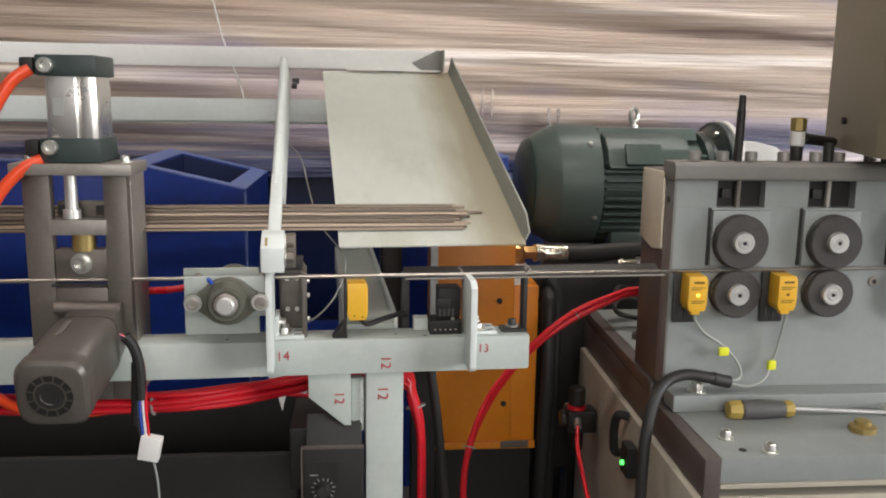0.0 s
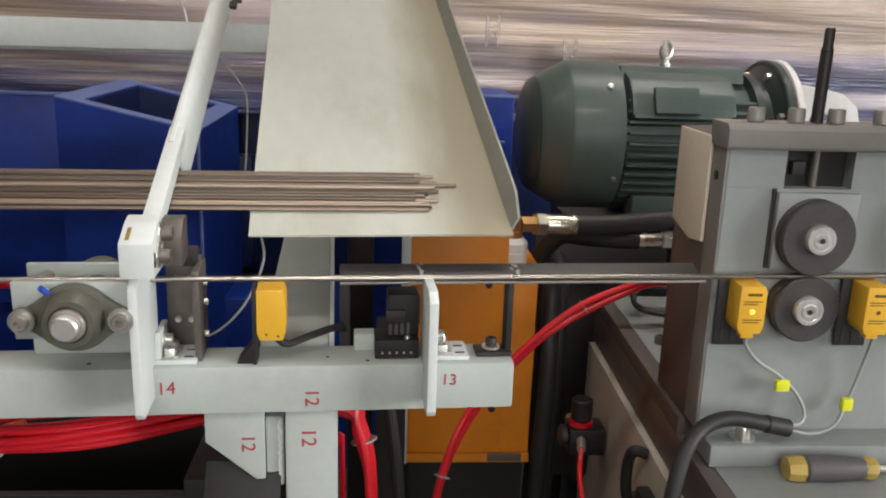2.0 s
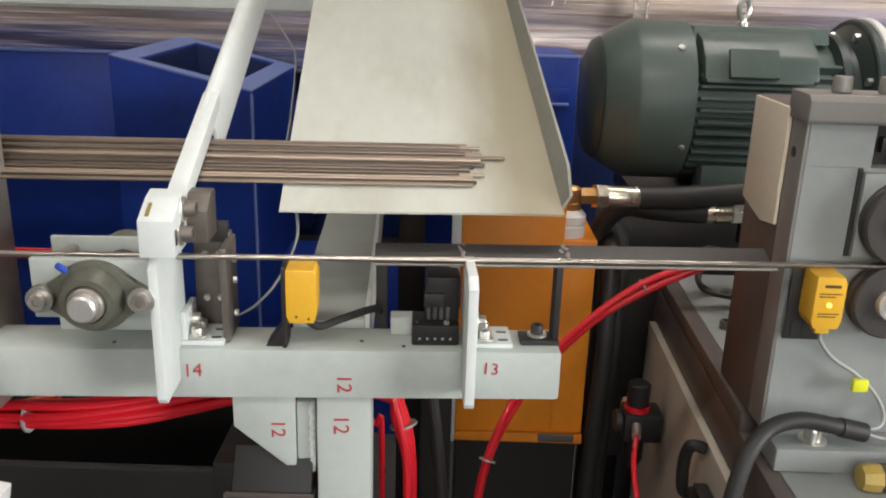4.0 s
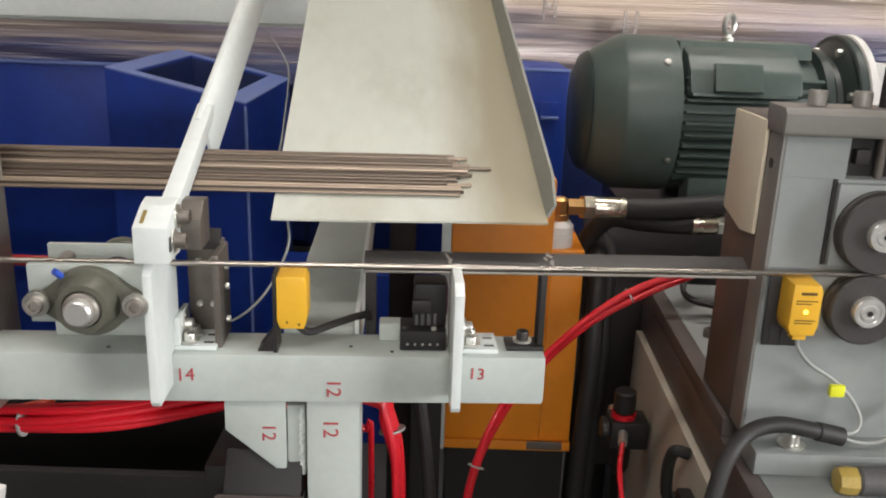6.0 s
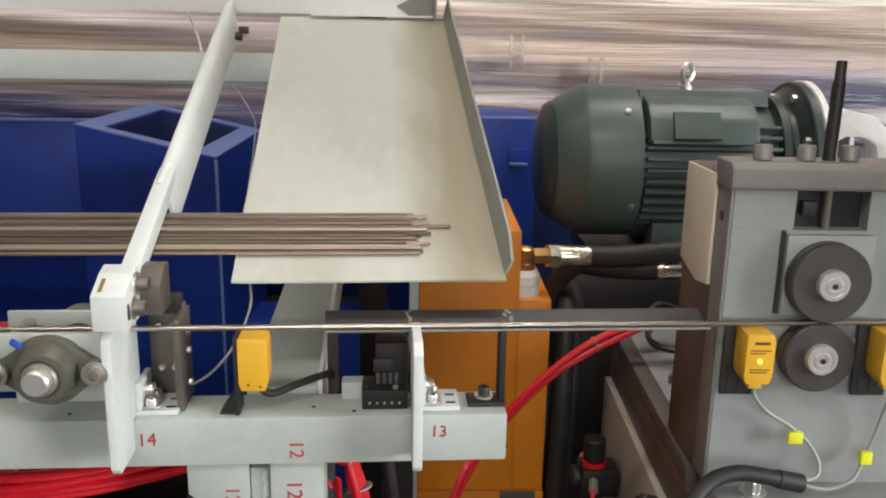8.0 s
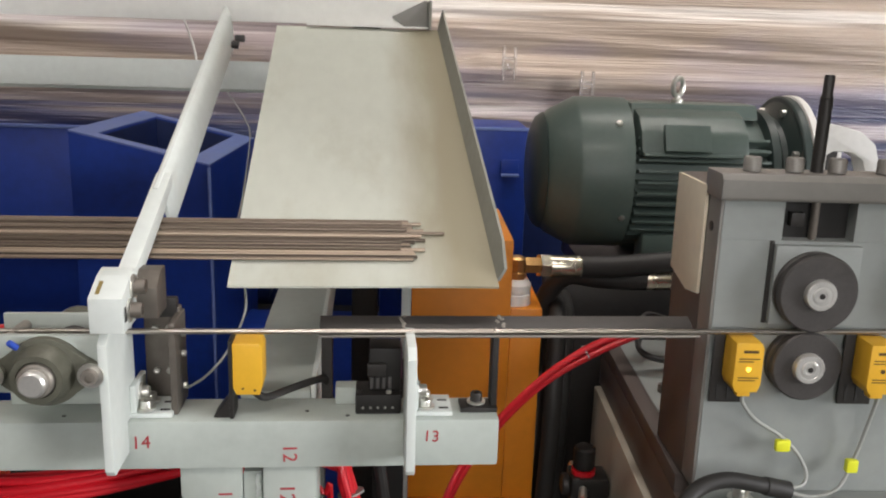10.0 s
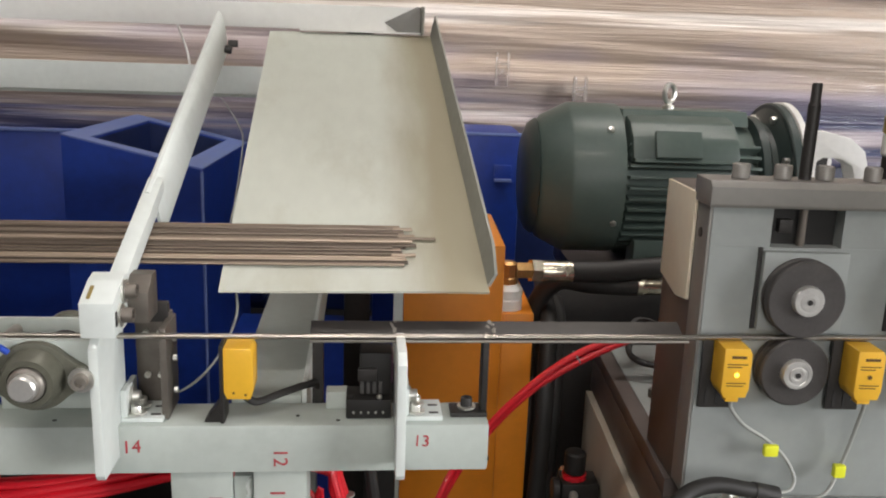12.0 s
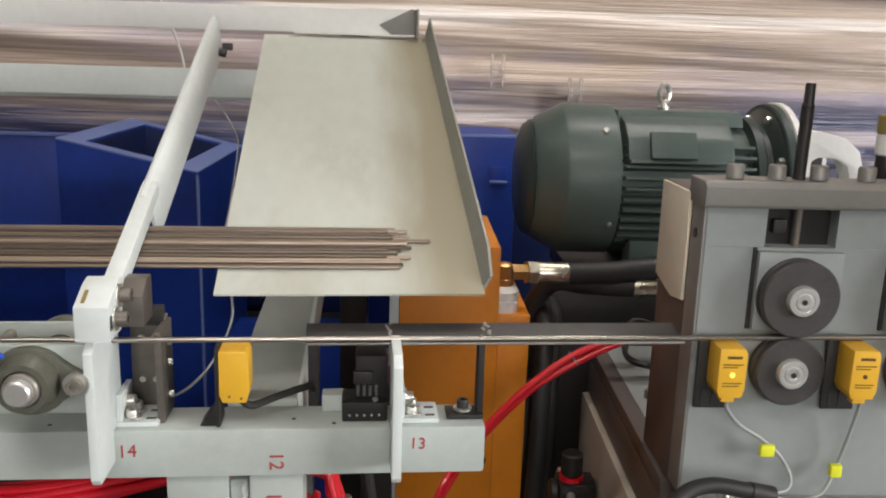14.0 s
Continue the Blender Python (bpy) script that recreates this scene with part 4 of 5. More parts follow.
part("top_pad", prism(B(), [(0.82, 1.150), (0.835, 1.178), (0.925, 1.178), (0.94, 1.150)], "x", 0.482, 0.73, 0.003), M["green"], mo)
tb = part("terminal_box", prism(B(), [(0.748, 1.083), (0.735, 1.092), (0.752, 1.130), (0.785, 1.158), (0.83, 1.170), (0.83, 1.083)], "x", 0.486, 0.690, 0.008), M["green"], mo)
part("terminal_lid", prism(B(), [(0.727, 1.094), (0.719, 1.099), (0.743, 1.146), (0.752, 1.141)], "x", 0.526, 0.612, 0.002), M["green"], tb)
part("terminal_rim", prism(B(), [(0.737, 1.0845), (0.728, 1.088), (0.731, 1.0935), (0.740, 1.091)], "x", 0.490, 0.676, 0.001), M["green"], tb)
part("drive_end_shield", turned(B(), at(0.738), at(1), [(0, 0.112), (0.006, 0.132), (0.020, 0.134), (0.030, 0.118), (0.040, 0.120), (0.052, 0.150)], 48), M["darkgreen"], mo)
part("flange", turned(B(), at(0.790), at(1), [(0, 0.09), (0.0, 0.158), (0.003, 0.161), (0.016, 0.161), (0.018, 0.158), (0.018, 0.09)], 64), M["darkgreen"], mo)
part("flange_rim", turned(B(), at(0.8085), at(1), [(0, 0.10), (0, 0.160), (0.002, 0.163), (0.014, 0.163), (0.014, 0.10)], 64), M["whitepaint"], mo)
for a in (20, 65, 110, 155, 200, 245, 290, 335):
    y, z = MC[0] + 0.138 * math.cos(radians(a)), MC[1] + 0.138 * math.sin(radians(a))
    part("flange_bolt", cyl(B(), (0.7895, y, z), (0.778, y, z), 0.008, seg=6), M["zinc"], mo)
for y in (0.80, 0.96):
    part("foot", box(B(), 0.51, 0.72, y - 0.03, y + 0.03, 0.865, 0.93, 0.004), M["green"], mo)
for x, y, z in ((0.449, 0.774, 1.1415), (0.46, 0.748, 0.967)):
    part("cowl_screw", turned(B(), (x, y, z), (x, 2 * y - MC[0], 2 * z - MC[1]), [(0, 0.007), (0.004, 0.006), (0.006, 0.002)], 14), M["zinc"], mo)
eb = B()
turned(eb, (0.585, 0.878, 1.178), (0.585, 0.878, 1.2), [(0, 0.012), (0.006, 0.012), (0.008, 0.007), (0.014, 0.007)], 18)
rg = [(0.585 + 0.0135 * math.sin(k * math.tau / 20), 0.878 + 0.0125 * math.sin(k * math.tau / 20), 1.2085 - 0.0175 * math.cos(k * math.tau / 20)) for k in range(21)]
tube(eb, rg, 0.0052, 10, 2)
part("lifting_eye", eb, M["zinc"], mo)
wb = thing("bell_bracket", (0.95, 0.88, 0.86), "white cast coupling bracket with an arched opening", "bracket")
bo = [(0.824, 0.8655), (0.824, 1.150), (0.87, 1.148), (0.92, 1.136), (0.950, 1.112), (0.962, 1.075), (0.962, 0.8655), (0.938, 0.8655), (0.938, 1.055), (0.928, 1.083), (0.905, 1.096), (0.87, 1.098), (0.857, 1.09), (0.857, 0.8655)]
part("arch", prism(B(), bo, "y", 0.78, 0.83, 0.003), M["whitepaint"], wb)
part("arch", prism(B(), bo, "y", 0.93, 0.98, 0.003), M["whitepaint"], wb)
# coupling and backing are added to darken the opening in the arch
part("coupling", cyl(B(), (0.845, 0.88, 0.99), (0.958, 0.88, 0.99), 0.042, seg=28, edge=0.004), M["dark"], wb)
part("inner_web", box(B(), 0.858, 0.937, 0.900, 0.908, 0.8655, 1.094), M["dark"], wb)
part("gearbox", box(B(), 0.965, 1.5, 0.76, 1.0, 0.8655, 1.03, 0.02), M["darkgreen"], wb)
ms = thing("motor_stand", (0.7, 0.88, 0), "dark steel stand under the motor", "stand")
# dark sheet added so the space under the motor stays in shade
part("skirt", box(B(), 0.345, 1.5, 0.708, 0.716, 0.35, 0.866, 0.002), M["dark"], ms)
part("deck", box(B(), 0.40, 1.5, 0.72, 1.04, 0.83, 0.8645, 0.003), M["dark"], ms)
for x in (0.44, 1.44):
    for y in (0.75, 1.0):
        part("leg", box(B(), x - 0.03, x + 0.03, y - 0.03, y + 0.03, -0.05, 0.83, 0.003), M["dark"], ms)

# ---- orange pump cabinet and its hoses ----
oc = thing("orange_cabinet", (0.15, 0.6, 0.5), "orange painted steel hydraulic box with a scuffed foot", "cabinet")
part("body", box(B(), 0.056, 0.222, 0.523, 0.80, 0.508, 0.985, 0.003), M["orange"], oc)
part("side_box", box(B(), 0.222, 0.276, 0.526, 0.80, 0.508, 0.868, 0.003), M["orange"], oc)
part("foot_lip", box(B(), 0.056, 0.276, 0.515, 0.5225, 0.503, 0.520, 0.001), M["orange"], oc)
part("scuff_plate", box(B(), 0.20, 0.262, 0.5125, 0.5148, 0.506, 0.522, 0.001), M["dullsteel"], oc)
part("edge_strip", box(B(), 0.040, 0.0555, 0.50, 0.523, 0.508, 1.02, 0.002), M["white"], oc)
for x, z in ((0.19, 0.836), (0.205, 0.605), (0.075, 0.512)):
    part("bolt", cyl(B(), (x, 0.5228, z), (x, 0.5195, z), 0.0065, seg=8), M["dark"], oc)
part("stand", box(B(), 0.06, 0.27, 0.54, 0.79, -0.034, 0.508), M["black"], oc)
hf = thing("hydraulic_hose", (0.25, 0.56, 0.87), "black hydraulic hose with a brass elbow and nickel ferrule", "hose", "hydraulic hoses")
part("collar", turned(B(), (0.250, 0.56, 0.868), (0.250, 0.56, 0.95), [(-0.008, 0.026), (0.010, 0.026), (0.011, 0.0245), (0.015, 0.0245), (0.016, 0.026), (0.027, 0.026), (0.032, 0.022), (0.036, 0.019)], 24), M["plastic"], hf)
part("elbow", turned(B(), (0.250, 0.56, 0.902), (0.250, 0.56, 0.96), [(0, 0.017), (0.012, 0.017), (0.014, 0.014), (0.036, 0.015), (0.040, 0.010)], 8), M["brass"], hf)
part("nut", cyl(B(), (0.262, 0.561, 0.926), (0.296, 0.566, 0.925), 0.015, seg=6), M["brass"], hf)
part("nut", cyl(B(), (0.288, 0.565, 0.925), (0.306, 0.568, 0.924), 0.021, seg=6), M["nickel"], hf)
part("ferrule", turned(B(), (0.304, 0.568, 0.924), (0.36, 0.575, 0.922), [(0, 0.016), (0.004, 0.0185), (0.056, 0.0185), (0.060, 0.015)], 22), M["nickel"], hf)
part("hose", tube(B(), [(0.36, 0.575, 0.922), (0.42, 0.585, 0.921), (0.50, 0.60, 0.925), (0.60, 0.62, 0.93), (0.75, 0.66, 0.93), (0.9, 0.70, 0.90)], 0.0185, 14), M["rubber"], hf)
h2 = thing("hydraulic_hose", (0.40, 0.6, 0.9), "black hydraulic hose looping to a nickel ferrule", "hose", "hydraulic hoses")
part("hose", tube(B(), [(0.30, 0.66, 0.70), (0.31, 0.655, 0.82), (0.345, 0.635, 0.888), (0.40, 0.61, 0.893), (0.45, 0.600, 0.893), (0.482, 0.600, 0.893)], 0.018, 14), M["rubber"], h2)
part("ferrule", turned(B(), (0.478, 0.60, 0.893), (0.54, 0.602, 0.893), [(0, 0.015), (0.004, 0.017), (0.046, 0.017), (0.05, 0.012)], 22), M["nickel"], h2)
part("nut", cyl(B(), (0.527, 0.602, 0.893), (0.545, 0.602, 0.893), 0.018, seg=6), M["zinc"], h2)
part("union", box(B(), 0.545, 0.60, 0.585, 0.62, 0.838, 0.925, 0.003), M["dark"], h2)
for n, (x, y) in enumerate(((0.300, 0.52), (0.322, 0.55), (0.300, 0.60))):
    vh = thing("black_hose", (x, y, 0), "thick black hose hanging beside the orange box", "hose", "hanging hoses")
    part("hose", tube(B(), [(x, y, 0.02), (x - 0.004, y, 0.4), (x + 0.004, y, 0.65), (x + 0.010, y + 0.03, 0.78), (x + 0.02, y + 0.09, 0.84), (x + 0.03, y + 0.22, 0.855)], 0.016 - 0.003 * n, 12), M["rubber"], vh)
for n in range(3):
    lp = thing("cable_loop", (0.45, 0.40 + 0.02 * n, 0.838), "black cable coiled on the machine deck", "cable", "deck cables")
    part("loop", tube(B(), [(0.60, 0.44, 0.842), (0.50, 0.47 + 0.015 * n, 0.856 + 0.006 * n), (0.44, 0.46 + 0.015 * n, 0.868 + 0.008 * n), (0.415, 0.42, 0.852), (0.45, 0.385, 0.845), (0.55, 0.38, 0.843)], 0.0045, 8), M["rubber"], lp)

# ---- red air tubes ----
def tube_bundle(name, label, points, r, n, spread, mat, ties):
    o = thing(name, points[0], label, "air tube", "air tube bundles")
    for k in range(n):
        a = k * math.tau / n
        off = Vector((0.25 * math.cos(a), math.cos(a), math.sin(a))) * spread
        pts = [Vector(p) + off * (1 + 0.35 * math.sin(i * 2.1 + k)) for i, p in enumerate(points)]
        part("tube", tube(B(), pts, r, 10), M[mat], o)
    line = smooth_line(points, 8)
    for q in ties:
        i = min(int(q * (len(line) - 1)), len(line) - 2)
        d = (line[i + 1] - line[i]).normalized()
        part("cable_tie", cyl(B(), line[i] - d * 0.0012, line[i] + d * 0.0012, spread + r * 1.0, seg=18), M["cable"], o)
    return o


red_left = tube_bundle("red_tubes", "red air tubes tied in a bundle beneath the beam", [(-1.6, 0.05, 0.855), (-1.0, 0.05, 0.855), (-0.60, 0.035, 0.846), (-0.42, 0.03, 0.844), (-0.31, 0.035, 0.856), (-0.21, 0.085, 0.856), (-0.13, 0.11, 0.862), (-0.035, 0.12, 0.85), (-0.021, 0.12, 0.82), (-0.008, 0.11, 0.76), (-0.006, 0.10, 0.68), (-0.006, 0.10, 0.5), (-0.008, 0.10, 0.02)], 0.0052, 7, 0.0115, "red", (0.26, 0.70))
red_right = tube_bundle("red_tubes", "three red air tubes arching to the machine", [(0.55, 0.43, 0.885), (0.45, 0.415, 0.890), (0.40, 0.41, 0.878), (0.33, 0.41, 0.845), (0.26, 0.395, 0.80), (0.19, 0.36, 0.745), (0.138, 0.32, 0.69), (0.102, 0.28, 0.62), (0.088, 0.25, 0.54), (0.10, 0.22, 0.42), (0.12, 0.20, 0.2), (0.12, 0.20, 0.02)], 0.0056, 3, 0.0066, "red", (0.28, 0.64))
tube_bundle("red_tubes", "pair of red air tubes running behind the bench", [(-0.50, 0.14, 0.985), (-0.42, 0.13, 0.988), (-0.36, 0.12, 0.998), (-0.30, 0.12, 0.998)], 0.0045, 2, 0.005, "red", ())
o = thing("thin_red_tube", (-0.2, 0.2, 0.8), "single thin red tube sagging below the bundle", "air tube", "air tube bundles")
part("tube", tube(B(), [(-1.2, 0.2, 0.77), (-0.6, 0.2, 0.77), (-0.35, 0.2, 0.79), (-0.2, 0.19, 0.785), (-0.1, 0.18, 0.77), (-0.055, 0.17, 0.76), (-0.045, 0.17, 0.70), (-0.045, 0.17, 0.02)], 0.004, 8), M["red"], o)
o = thing("black_cable", (0.03, 0.2, 0), "black cable hanging behind the bench leg", "cable")
part("cable", tube(B(), [(0.0, 0.16, 0.90), (0.015, 0.16, 0.82), (0.03, 0.16, 0.7), (0.045, 0.16, 0.5), (0.05, 0.16, 0.02)], 0.008, 10), M["rubber"], o)
part("tag", box(B(), -0.178, -0.165, 0.085, 0.088, 0.828, 0.845, 0.0), M["plastic"], o)
o = thing("pilot_lamp", (0.02, 0.42, 0.76), "small magenta indicator on a black box", "lamp")
part("box", box(B(), 0.0, 0.05, 0.43, 0.50, 0.0, 0.80, 0.003), M["black"], o)
part("lens", cyl(B(), (0.012, 0.43, 0.762), (0.012, 0.422, 0.762), 0.011, seg=14, edge=0.002), M["magenta"], o)
o = thing("paper_tag", (-0.24, 0.30, 0.75), "torn white paper tag on the red tubes", "tag")
part("tag", prism(B(), [(-0.280, 0.786), (-0.236, 0.790), (-0.207, 0.752), (-0.218, 0.742), (-0.230, 0.760), (-0.244, 0.758), (-0.254, 0.716), (-0.265, 0.756)], "y", 0.300, 0.3008), M["plastic"], o)
part("string", tube(B(), [(-0.250, 0.299, 0.787), (-0.245, 0.18, 0.835), (-0.24, 0.03, 0.895)], 0.0010, 6), M["cable"], o)
o = thing("grey_wire", (-0.2, 0.1, 0.95), "thin pale wire drooping past the chute to the bench", "wire")
part("wire", tube(B(), [(-0.345, 0.95, 1.232), (-0.318, 0.93, 1.205), (-0.272, 0.82, 1.175), (-0.241, 0.70, 1.155), (-0.205, 0.45, 1.098), (-0.178, 0.26, 1.075), (-0.135, 0.10, 1.053), (-0.131, 0.07, 1.030), (-0.147, 0.05, 0.994), (-0.172, 0.045, 0.966), (-0.200, 0.040, 0.951)], 0.0014, 8), M["cable"], o)

# ---- pneumatic press over the line ----
ps = thing("press_frame", (-0.465, 0.0, 0.88), "bare steel press frame with sliding blocks", "press")
part("upright", box(B(), -0.431, -0.399, -0.034, -0.016, 0.880, 1.2035, 0.0012), M["dullsteel"], ps)
part("upright", box(B(), -0.538, -0.502, -0.034, -0.016, 0.880, 1.2035, 0.0012), M["dullsteel"], ps)
part("upright_side", box(B(), -0.403, -0.3985, -0.0155, 0.06, 0.880, 1.2035, 0.001), M["steel"], ps)
part("base_block", box(B(), -0.5015, -0.4315, -0.034, -0.005, 0.880, 1.045, 0.001), M["dullsteel"], ps)
part("lower_slot", box(B(), -0.507, -0.434, -0.0352, -0.0342, 1.046, 1.051), M["dark"], ps)
part("top_plate", box(B(), -0.546, -0.386, -0.056, 0.03, 1.204, 1.2195, 0.0015), M["steel"], ps)
part("cross_block", box(B(), -0.5015, -0.4315, -0.030, -0.006, 1.052, 1.098, 0.001), M["dullsteel"], ps)
part("cross_block", box(B(), -0.505, -0.428, -0.038, -0.010, 1.120, 1.141, 0.001), M["steel"], ps)
part("yoke", box(B(), -0.5015, -0.4315, -0.008, 0.008, 1.141, 1.163, 0.001), M["dullsteel"], ps)
for x in (-0.492, -0.441):
    part("yoke_hole", box(B(), x - 0.008, x + 0.008, -0.0095, -0.0082, 1.144, 1.158), M["dark"], ps)
part("guide_bush", cyl(B(), (-0.464, -0.020, 1.096), (-0.464, -0.020, 1.121), 0.016, seg=20), M["copper"], ps)
screw(ps, (-0.466, -0.0305, 1.079), (0, -1, 0), 0.0095, 0.016)
for x, y in ((-0.403, -0.02), (-0.53, -0.02)):
    screw(ps, (x, y, 1.2195), (0, 0, 1), 0.0065, 0.009)
cy = thing("air_cylinder", (-0.46, -0.01, 1.2195), "square aluminium air cylinder with dark end caps", "cylinder")
part("barrel", prism(B(), [(-0.486, -0.035), (-0.480, -0.043), (-0.445, -0.043), (-0.442, -0.039), (-0.438, -0.043), (-0.425, -0.043), (-0.419, -0.037), (-0.419, 0.028), (-0.425, 0.034), (-0.480, 0.034), (-0.486, 0.028)], "z", 1.252, 1.334, 0.0015), M["chrome"], cy)
part("label", box(B(), -0.475, -0.460, -0.0436, -0.0431, 1.282, 1.306), M["cable"], cy)
for z0, z1 in ((1.2195, 1.252), (1.334, 1.362)):
    part("end_cap", box(B(), -0.494, -0.415, -0.047, 0.038, z0, z1, 0.003), M["darkgreen"], cy)
part("piston_rod", turned(B(), (-0.464, -0.026, 1.216), (-0.464, -0.026, 1.13), [(0, 0.0085), (0.062, 0.0085), (0.063, 0.012), (0.075, 0.012)], 20), M["bright"], cy)
for z in (1.240, 1.348):
    part("port_screw", hexhead(B(), (-0.479, -0.0475, z), (0, -1, 0), 0.010, 0.010), M["zinc"], cy)
    part("elbow", box(B(), -0.513, -0.4945, -0.05, -0.018, z - 0.012, z + 0.010, 0.004), M["black"], cy)
for n, pts in enumerate(([(-0.520, -0.045, 1.345), (-0.545, -0.052, 1.325), (-0.575, -0.06, 1.27), (-0.60, -0.065, 1.20), (-0.66, -0.06, 1.08), (-0.75, -0.05, 0.98), (-1.0, 0.0, 0.955)],
                         [(-0.512, -0.045, 1.226), (-0.540, -0.052, 1.21), (-0.575, -0.06, 1.165), (-0.61, -0.065, 1.08), (-0.68, -0.06, 0.99), (-1.0, 0.02, 0.955)])):
    o = thing("orange_tube", pts[0], "bright orange-red air tube plugged into the cylinder", "air tube", "cylinder tubes")
    part("tube", tube(B(), pts, 0.0082, 12), M["orangered"], o)
o = thing("orange_tube", (-0.6, 0.05, 0.93), "bright orange-red air tube plugged into the cylinder", "air tube", "cylinder tubes")
part("tube", tube(B(), [(-0.75, -0.05, 1.03), (-0.66, -0.055, 0.97), (-0.61, -0.04, 0.90), (-0.58, 0.03, 0.84), (-0.50, 0.08, 0.82), (-0.40, 0.10, 0.835)], 0.0075, 12), M["orangered"], o)

# gear motor that leans out from the frame
gm = thing("gear_motor", (-0.49, -0.14, 0.97), "dark grey gear motor with a vented round end", "motor")
g0, g1 = Vector((-0.466, -0.035, 1.002)), Vector((-0.467, -0.225, 0.974))
gd = (g1 - g0).normalized()
def squared(bm, power):
    """Presses a lathe round the gear motor's axis towards a square with round corners."""
    side = Vector((1, 0, 0))
    side = (side - gd * side.dot(gd)).normalized()
    over = gd.cross(side)
    for v in bm.verts:
        q = v.co - g0
        along, a, b = q.dot(gd), q.dot(side), q.dot(over)
        r = math.hypot(a, b)
        if r > 1e-6:
            k = 0.93 / ((abs(a) / r) ** power + (abs(b) / r) ** power) ** (1 / power)
            v.co = g0 + gd * along + (side * a + over * b) * k
    return bm


part("gear_head", squared(turned(B(), g0, g1, [(0, 0.040), (0.043, 0.041), (0.045, 0.044)], 32), 6), M["gun"], gm)
part("body", squared(turned(B(), g0 + gd * 0.045, g1, [(0, 0.041), (0.003, 0.0445), (0.112, 0.0445), (0.115, 0.043)], 48), 5), M["gun"], gm)
part("end_bell", squared(turned(B(), g0 + gd * 0.160, g1 + gd, [(0, 0.0430), (0.002, 0.0465), (0.024, 0.0465), (0.030, 0.042), (0.032, 0.036), (0.032, 0.0)], 48), 4.5), M["gun"], gm)
part("hub_ring", turned(B(), g0 + gd * 0.1915, g1 + gd, [(0, 0.017), (0.0016, 0.017), (0.0016, 0.012), (0.0006, 0.011), (0.0006, 0.0)], 32), M["dark"], gm)
u = gd.orthogonal().normalized()
w = gd.cross(u)
c0 = g0 + gd * 0.1925
for k in range(12):
    for r0, r1 in ((0.0200, 0.0275),):
        a0, a1 = k * math.tau / 12 + 0.05, (k + 1) * math.tau / 12 - 0.05
        vb = B()
        q = []
        for dd in (0, 0.0008):
            for aa, rr in ((a0, r0), (a1, r0), (a1, r1), (a0, r1)):
                q.append(vb.verts.new(c0 + gd * dd + (u * math.cos(aa) + w * math.sin(aa)) * rr))
        for f in ((0, 1, 2, 3), (7, 6, 5, 4), (0, 4, 5, 1), (1, 5, 6, 2), (2, 6, 7, 3), (3, 7, 4, 0)):
            vb.faces.new([q[i] for i in f])
        part("vent", vb, M["black"], gm)
part("shaft_clamp", cyl(B(), (-0.52, -0.044, 1.038), (-0.43, -0.044, 1.036), 0.010, seg=16, edge=0.002), M["dullsteel"], gm)
nl = box(B(), -0.020, 0.020, -0.008, 0.008, 0, 0.001)
nn = (Vector((-0.42, 0, 1)) - gd * Vector((-0.42, 0, 1)).dot(gd)).normalized()
nl.transform(Matrix.Translation(g0 + gd * 0.085 + nn * 0.0446) @ Matrix((gd, nn.cross(gd), nn)).transposed().to_4x4())
part("name_plate", nl, M["zinc"], gm)
wr = thing("wire_loom", (-0.40, -0.09, 0.86), "coloured motor wires ending in a white connector", "wire")
for n, (mm, off) in enumerate((("bluewire", -0.004), ("plastic", 0.000), ("red", 0.004), ("black", -0.008))):
    part("wire", tube(B(), [(-0.425, -0.10, 1.003), (-0.412 + off * 0.5, -0.10, 0.992), (-0.402 + off, -0.095, 0.965), (-0.400 + off, -0.095, 0.93), (-0.399 + off, -0.10, 0.895), (-0.396 + off, -0.103, 0.856)], 0.0018, 8), M[mm], wr)
part("sleeve", tube(B(), [(-0.418, -0.101, 1.0), (-0.408, -0.099, 0.985), (-0.402, -0.097, 0.955), (-0.402, -0.097, 0.91)], 0.0075, 10), M["black"], wr)
cn = box(B(), -0.014, 0.014, -0.008, 0.008, -0.017, 0.017, 0.0015)
cn.transform(Matrix.Translation((-0.391, -0.103, 0.842)) @ Matrix.Rotation(radians(12), 4, "Y"))
part("spare_end", tube(B(), [(-0.408, -0.092, 0.96), (-0.412, -0.088, 0.90), (-0.414, -0.088, 0.87)], 0.006, 10), M["black"], wr)
part("connector", cn, M["plastic"], wr)
part("wire", tube(B(), [(-0.389, -0.103, 0.828), (-0.386, -0.103, 0.812), (-0.384, -0.10, 0.79), (-0.383, -0.10, 0.76)], 0.0016, 8), M["cable"], wr)

# black drive box with a dial, and added panels for the darkness beside it
db = thing("speed_controller", (-0.15, 0.03, 0.7), "scuffed black speed controller box with a dial", "controller")
part("body", box(B(), -0.198, -0.107, -0.024, 0.004, 0.56, 0.789, 0.003), M["black"], db)
part("sloping_top", prism(B(), [(-0.022, 0.7895), (0.0035, 0.7895), (0.0035, 0.832)], "x", -0.193, -0.110, 0.001), M["black"], db)
part("front_rim", box(B(), -0.199, -0.106, -0.026, -0.0245, 0.786, 0.7925, 0.0005), M["side"], db)
part("front_rim", box(B(), -0.201, -0.1985, -0.026, -0.0245, 0.56, 0.79, 0.0005), M["side"], db)
part("dial_plate", box(B(), -0.192, -0.145, -0.0248, -0.0242, 0.66, 0.765), M["black"], db)
part("knob", turned(B(), (-0.168, -0.0245, 0.722), (-0.168, -0.06, 0.722), [(0, 0.011), (0.010, 0.0095), (0.012, 0.008)], 20), M["dark"], db)
